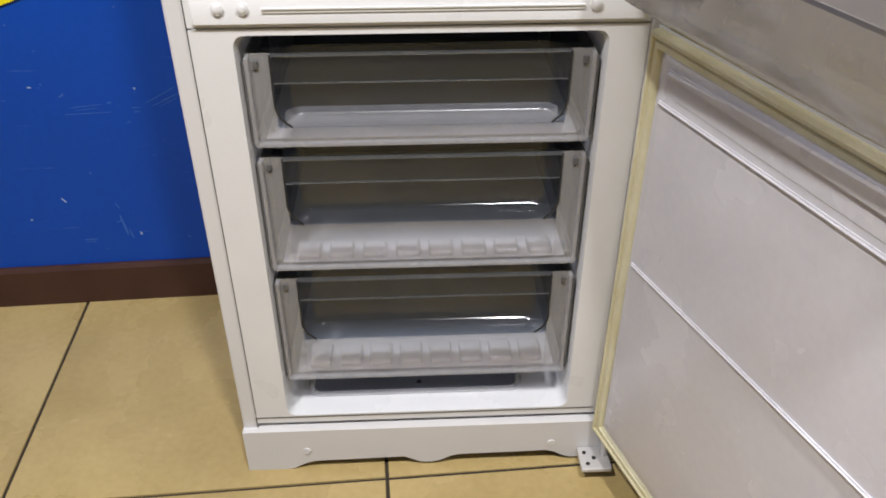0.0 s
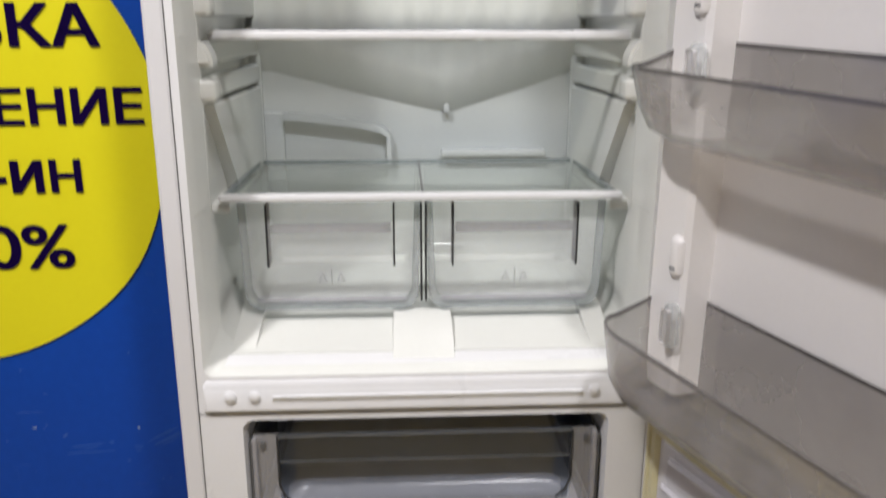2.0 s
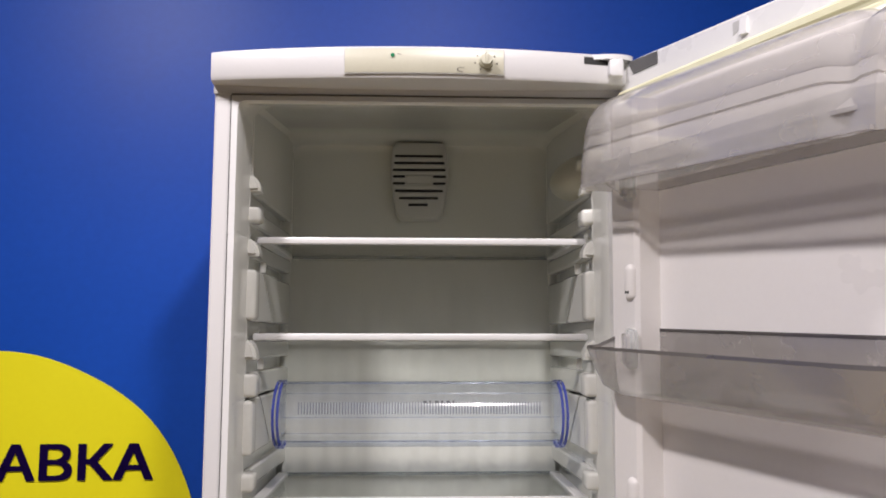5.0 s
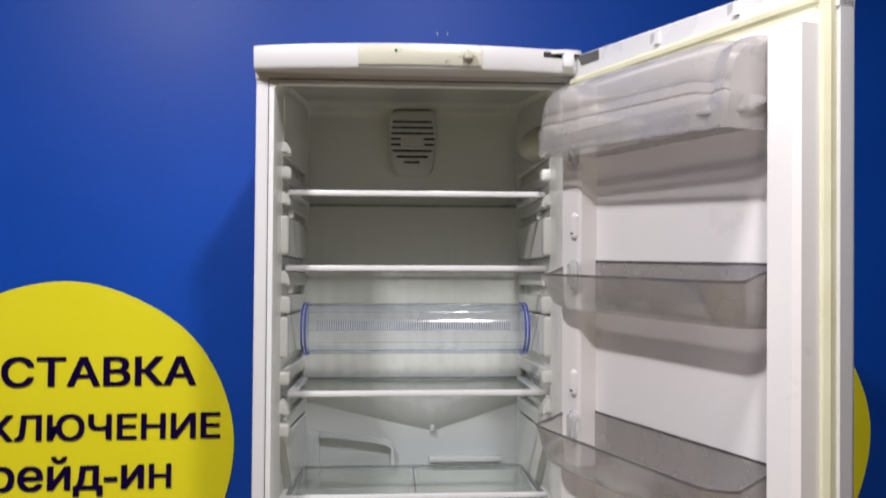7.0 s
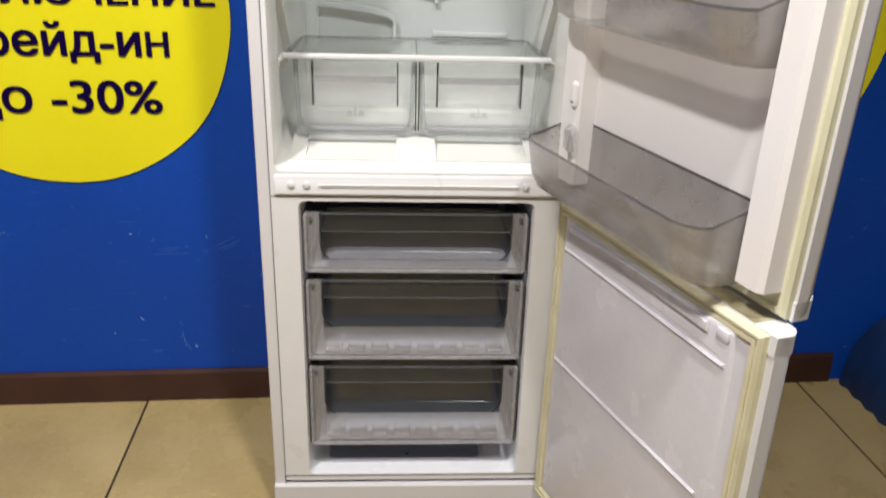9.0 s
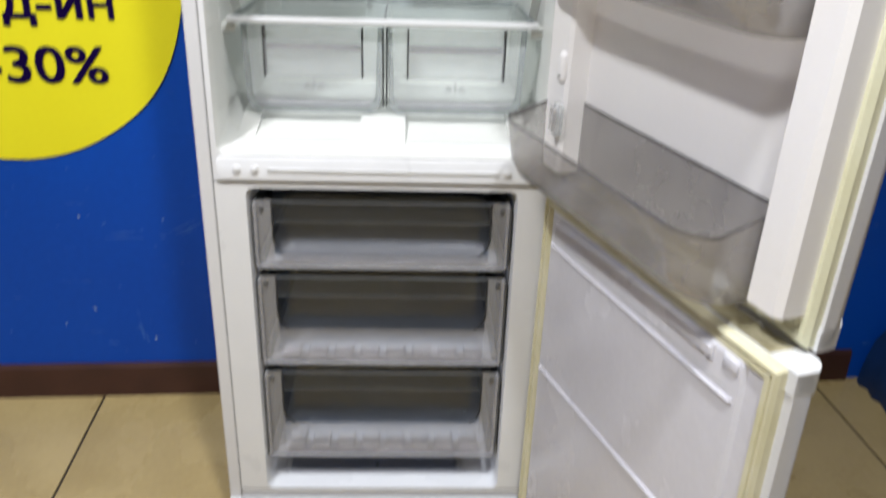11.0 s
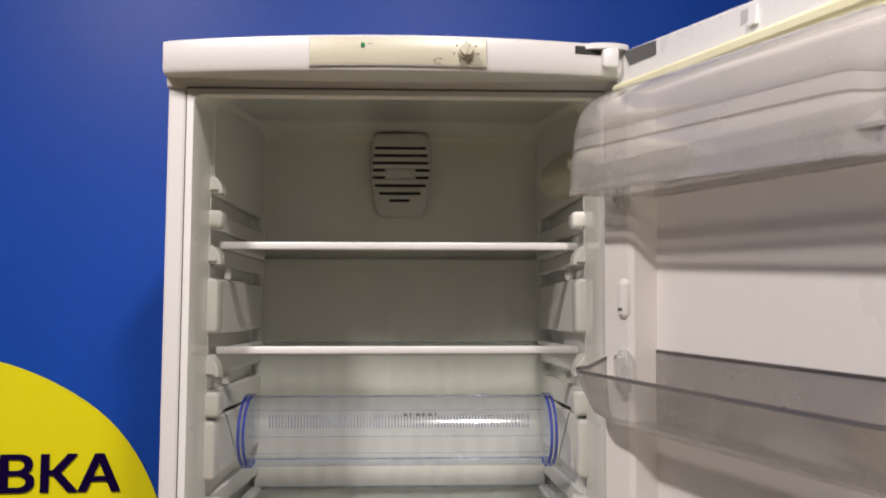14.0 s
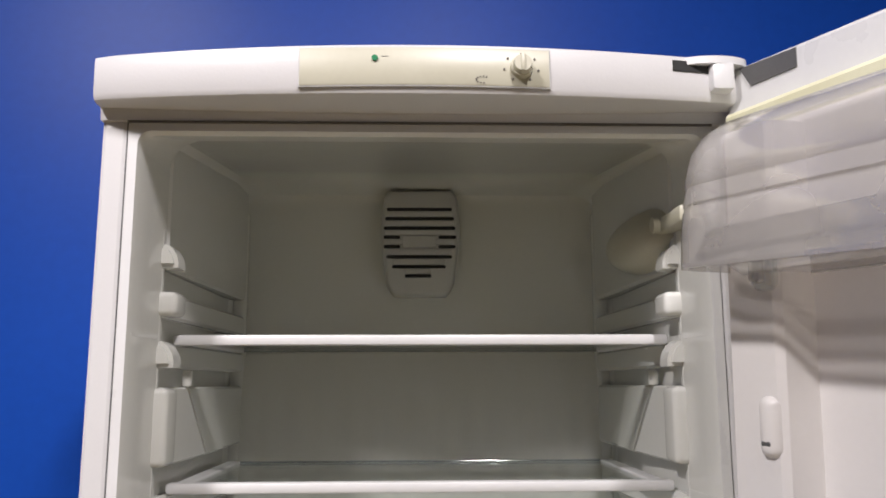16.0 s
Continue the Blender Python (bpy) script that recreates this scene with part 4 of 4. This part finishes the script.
def crisper(x0, x1):
    t = thing("crisper_drawer", label="clear plastic crisper drawer under a glass shelf", category="drawer", group="crisper drawers")
    z0, z1 = 0.838, 0.985
    left_side = [(x0, z1), (x0 + 0.004, z0 + 0.02), (x0 + 0.010, z0 + 0.007), (x0 + 0.022, z0), (x1 - 0.022, z0), (x1 - 0.010, z0 + 0.007), (x1 - 0.004, z0 + 0.02), (x1, z1)]
    bm = bmesh.new()
    loft(bm, [[(x, y, z) for x, z in left_side] for y in (0.132, 0.37)], cyclic=False)
    part("tub", bm, CLEAR, t, smooth=True)
    part("back", plate(x0 + 0.004, x1 - 0.004, 0.370, z0 + 0.004, z1), CLEAR, t)
    # front with its sunken grip
    bm = bmesh.new()
    out = [(x, z) for x, z in left_side]
    bm.faces.new([bm.verts.new((x, 0.129, z)) for x, z in out])
    part("front", bm, CLEAR, t)
    bm = bmesh.new()
    loft(bm, [[(x, 0.1255, z) for x, z in out], [(x, 0.133, z) for x, z in out], [(x + (0.009 if x < (x0 + x1) / 2 else -0.009), 0.133, z + (0.009 if z < z1 - 0.01 else 0)) for x, z in out], [(x + (0.009 if x < (x0 + x1) / 2 else -0.009), 0.1255, z + (0.009 if z < z1 - 0.01 else 0)) for x, z in out]], cyclic=False)
    part("rim", bm, CLEAR_EDGE, t, "greyish clear edge")
    g0, g1 = x0 + 0.036, x1 - 0.036
    part("grip", boxed(g0 + 0.004, g1 - 0.004, 0.137, 0.150, z1 - 0.045, z1 - 0.032, 0.003), FROST, t)
    part("grip", plate(g0, g1, 0.152, z1 - 0.09, z1 - 0.005), CLEAR, t)
    for g in (g0, g1):
        part("grip_side", boxed(g - 0.0012, g + 0.0012, 0.128, 0.152, z1 - 0.088, z1 - 0.004), DARK, t)
    part("bottom_bead", boxed(x0 + 0.02, x1 - 0.02, 0.1225, 0.128, z0 + 0.012, z0 + 0.018, 0.002), FROST, t)
    part("mark", boxed((x0 + x1) / 2 - 0.0008, (x0 + x1) / 2 + 0.0008, 0.1262, 0.127, z0 + 0.036, z0 + 0.056), FROST, t)
    for dx in (-0.012, 0.012):      # small moulded arrow signs
        c, zz = (x0 + x1) / 2 + dx, z0 + 0.038
        bm = bmesh.new()
        for p in ([(c - 0.006, zz), (c - 0.0046, zz), (c + 0.0006, zz + 0.013), (c - 0.0006, zz + 0.013)], [(c + 0.0046, zz), (c + 0.006, zz), (c + 0.0006, zz + 0.013), (c - 0.0006, zz + 0.013)], [(c - 0.004, zz + 0.003), (c + 0.004, zz + 0.003), (c + 0.0035, zz + 0.0042), (c - 0.0035, zz + 0.0042)]):
            prism(bm, p, "y", 0.1262, 0.127)
        part("mark", bm, FROST, t)
    # dark strip painted for the shaded gap between the two crispers
    xs = x1 if x0 < -0.1 else x0
    part("gap_shade", boxed(xs - 0.0013, xs + 0.0013, 0.122, 0.133, z0 + 0.012, z1 - 0.002, 0.0004), DARK, t)
    return t


crisper(-0.240, -0.002)
crisper(0.004, 0.242)


def freezer_basket(z0, z1):
    t = thing("freezer_basket", label="clear grey plastic freezer basket, empty and pushed in", category="basket", group="freezer baskets")
    hx, inner = 0.2165, 0.185
    pz = z1 - (0.122 if z0 < 0.3 else 0.112) if z1 - z0 > 0.15 else z0 + 0.022       # foot of the sunken grip
    for s in (-1, 1):
        part("front_stile", plate(s * hx, s * inner, 0.013, z0, z1 - 0.006), FROST, t, "frosted plastic front")
        part("stile_edge", boxed(s * (hx + 0.001), s * (hx - 0.005), 0.006, 0.020, z0 + 0.002, z1 - 0.01, 0.002), FROST, t)
        # strip added to paint the shaded gap between basket and liner
        part("side_gap_shade", boxed(s * 0.2212, s * 0.2178, 0.010, 0.34, z0 + 0.004, z1 - 0.016, 0.001), DARK_GREY, t, "dark strip for the shaded gap beside the basket")
        part("stop", boxed(s * 0.2075, s * 0.2005, 0.0095, 0.013, z1 - 0.026, z1 - 0.015, 0.0015), DARK_GREY, t)
        part("tub_side", sheet((s * 0.203, 0.017, z0 + 0.006), (s * 0.203, 0.355, z0 + 0.006), (s * 0.203, 0.355, z1 - 0.012), (s * 0.203, 0.017, z1 - 0.012)), DRAWER, t)
        bm = bmesh.new()
        prism(bm, [(s * inner, pz + 0.03), (s * inner, z1 - 0.008), (s * (inner + 0.0022), z1 - 0.008), (s * (inner + 0.0022), pz + 0.03), (s * (inner - 0.004), pz + 0.012), (s * (inner - 0.018), pz + 0.001), (s * (inner - 0.018), pz + 0.003), (s * (inner - 0.006), pz + 0.014)], "y", 0.0105, 0.0125)
        part("grip_line", bm, DARK, t)
    part("front_sill", plate(-inner, inner, 0.013, z0, pz), SILL, t, "frosted plastic front")
    part("front_bead", boxed(-hx, hx, 0.007, 0.018, z0 - 0.003, z0 + 0.003, 0.002), FROST, t)
    part("front_band", plate(-inner, inner, 0.013, z1 - 0.046, z1 - 0.006), BAND, t)
    part("front_lip", boxed(-inner, inner, 0.008, 0.018, z1 - 0.0100, z1 - 0.0080, 0.0009), LIP, t)
    part("front_lip", boxed(-inner, inner, 0.0105, 0.0145, z1 - 0.0462, z1 - 0.0448, 0.0006), LIP, t)
    # sunken grip with a curved foot
    bm = bmesh.new()
    prof = [(0.014, pz), (0.034, pz + 0.0008), (0.042, pz + 0.0028), (0.047, pz + 0.0075), (0.049, pz + 0.030), (0.052, z1 - 0.010)]
    rings = []
    for x, k in ((-inner + 0.001, 0.0), (-inner + 0.006, 0.6), (-inner + 0.015, 0.92), (-inner + 0.03, 1.0), (0.0, 1.0), (inner - 0.03, 1.0), (inner - 0.015, 0.92), (inner - 0.006, 0.6), (inner - 0.001, 0.0)):
        rings.append([(x, 0.014 + (y - 0.014) * k, z) for y, z in prof])
    loft(bm, rings, cyclic=False)
    part("grip_pocket", bm, DRAWER, t, smooth=True)
    if z1 - z0 < 0.15:      # pale strip painted for the bright reflection low in the shallow drawer's pocket
        bm = bmesh.new()
        loft(bm, [[(x * 0.995, y - 0.0015, z + 0.001) for x, y, z in ring[:4] + [(ring[4][0], ring[4][1], pz + 0.014)]] for ring in rings[1:-1]], cyclic=False)
        part("pocket_foot_glow", bm, SILL, t, smooth=True)
    part("tub_floor", sheet((-0.203, 0.017, z0 + 0.006), (0.203, 0.017, z0 + 0.006), (0.203, 0.355, z0 + 0.006), (-0.203, 0.355, z0 + 0.006)), TUB_FLOOR, t)
    part("tub_back", plate(-0.203, 0.203, 0.355, z0 + 0.006, z1 - 0.012), DRAWER, t)
    for i in range(0 if z1 - z0 < 0.15 else 8):
        x = -0.168 + i * 0.048
        part("floor_bump", boxed(x - 0.0175, x + 0.0175, 0.022, 0.062, z0 + 0.0050, z0 + 0.0160, 0.0045, 4), TUB_FLOOR, t, smooth=True)
    return t


freezer_basket(0.593, 0.722)
freezer_basket(0.397, 0.580)
freezer_basket(0.186, 0.383)
for z in (0.586, 0.389):
    s = thing("freezer_shelf", pose(0, 0, z), label="thin grey evaporator shelf between two freezer drawers", category="shelf", group="freezer shelves")
    part("plate", boxed(-0.216, 0.216, 0.045, 0.36, -0.003, 0.003, 0.001), GREY_TRIM_SHADE, s)


def door_bin(z0, z1, depth, hood=False):
    t = thing("door_bin", UPPER @ pose(0, 0, 0), label="smoky clear plastic door bin on the refrigerator door", category="bin", group="door bins")
    u0, u1, y0 = 0.046, 0.5155, 0.016
    def outline(y1, i=0.0, r=0.05):
        pts = [(-u0 - i, y0)]
        for k in range(7):
            w = radians(90 * k / 6)
            pts.append((-(u0 + i + r - r * math.cos(w)), y1 - i - r * 0.7 + r * 0.7 * math.sin(w)))
        for k in range(7):
            w = radians(90 - 90 * k / 6)
            pts.append((-(u1 - i - r + r * math.cos(w)), y1 - i - r * 0.7 + r * 0.7 * math.sin(w)))
        pts.append((-u1 + i, y0))
        return pts
    # drop the front a little at its far corner, as the moulded bins do
    bm = bmesh.new()
    lo, mid, hi = outline(depth - 0.030, 0.010), outline(depth - 0.006, 0.003), outline(depth)
    loft(bm, [[(x, y, z0) for x, y in lo], [(x, y, z0 + 0.012) for x, y in outline(depth - 0.014, 0.006)], [(x, y, z0 + 0.034) for x, y in mid], [(x, y, z1 - 0.022 * (y > y0 + 0.02) * min(1, (y - y0) / 0.06)) for x, y in hi]])
    part("tub", bm, CLOUD if hood else SMOKE, t, smooth=True)
    part("tub_floor", sheet(*[(x, y, z0 + 0.001) for x, y in lo]), BIN_FLOOR, t)
    bm = bmesh.new()
    top = [(x, y, z1 - 0.022 * (y > y0 + 0.02) * min(1, (y - y0) / 0.06)) for x, y in hi]
    loft(bm, [top, [(x, y, z + 0.004) for x, y, z in top], [(x * 0.994 - 0.0015, y - 0.003 if y > y0 + 0.01 else y, z + 0.004) for x, y, z in top], [(x * 0.994 - 0.0015, y - 0.003 if y > y0 + 0.01 else y, z) for x, y, z in top]])
    part("rim", bm, CLOUD if hood else SMOKE_RIM, t)
    part("hook", boxed(-0.102, -0.080, 0.046, 0.0585, z1 - 0.048, z1 + 0.004, 0.009, 4), CLEAR, t, smooth=True)
    part("hook_tab", boxed(-0.0965, -0.0850, 0.0590, 0.0625, z1 - 0.042, z1 - 0.002, 0.0045, 4), HOOK, t, "clear plastic hook", smooth=True)
    if hood:
        bm = bmesh.new()
        prof = [(y0, z1 + 0.100), (0.045, z1 + 0.0985), (0.070, z1 + 0.093), (0.090, z1 + 0.082), (0.104, z1 + 0.066), (0.110, z1 + 0.050), (0.1125, z1 + 0.0385), (0.1115, z1 + 0.0365), (0.1135, z1 + 0.0300), (0.1150, z1 + 0.0225), (0.1128, z1 + 0.0205), (0.1155, z1 + 0.0165), (0.1185, z1), (0.1195, z1 - 0.030)]
        rings = []
        for u, k, h in ((u0 + 0.001, 0.80, 0.90), (u0 + 0.003, 0.88, 0.94), (u0 + 0.007, 0.94, 0.97), (u0 + 0.014, 0.98, 0.99), (u0 + 0.026, 1.0, 1.0), ((u0 + u1) / 2, 1.0, 1.0), (u1 - 0.075, 1.0, 1.0), (u1 - 0.062, 0.985, 0.985), (u1 - 0.048, 0.93, 0.94), (u1 - 0.040, 0.91, 0.92), (u1 - 0.028, 0.95, 0.955), (u1 - 0.012, 0.96, 0.96), (u1 - 0.006, 0.90, 0.90)):
            rings.append([(-u, y0 + (y - y0) * k * 0.885, z1 - 0.03 + (z - z1 + 0.03) * h - 0.03 * (u - 0.06)) for y, z in prof])
        loft(bm, rings, cyclic=False)
        for ring in (rings[0], rings[-1]):
            bm.faces.new([bm.verts.new(p) for p in ring + [(ring[0][0], y0, ring[-1][2])]])
        part("lid", bm, CLOUD, t, "cloudy clear hinged lid", smooth=True)
        part("lid_lip", prism(bmesh.new(), [(-u0 - 0.02, z1 - 0.030), (-u0 - 0.02, z1 - 0.0265), (-u1 + 0.012, z1 - 0.0395), (-u1 + 0.012, z1 - 0.043)], "y", 0.1055, 0.1110), CLOUD, t)
    return t


top_bin = door_bin(1.634, 1.668, 0.104, True)
tagged(top_bin, "smoky clear covered dairy compartment on the refrigerator door")
door_bin(1.372, 1.452, 0.110)
door_bin(1.100, 1.192, 0.118)
door_bin(0.802, 0.918, 0.130)

# ---- floor tiles, last ----
PITCH, GAP = 0.622, 0.006
bm = bmesh.new()
box(bm, -PITCH / 2 + GAP / 2, PITCH / 2 - GAP / 2, -PITCH / 2 + GAP / 2, PITCH / 2 - GAP / 2, -0.008, 0.0)
tops = [e for e in bm.edges if all(v.co.z > -0.001 for v in e.verts)]
bmesh.ops.bevel(bm, geom=tops, offset=0.0012, segments=1, affect="EDGES")
tile_mesh = bpy.data.meshes.new("tile")
bm.to_mesh(tile_mesh)
bm.free()
tile_mesh.materials.append(TILE)
for i in range(-6, 6):
    for j in range(-9, 1):
        ob = new("tile", tile_mesh)
        ob.parent = floor
        ob.matrix_basis = Matrix.Translation((-0.095 + (i + 0.5) * PITCH, -0.55 + (j + 0.5) * PITCH, 0.0005 * ((i * 7 + j * 3) % 3 - 1)))
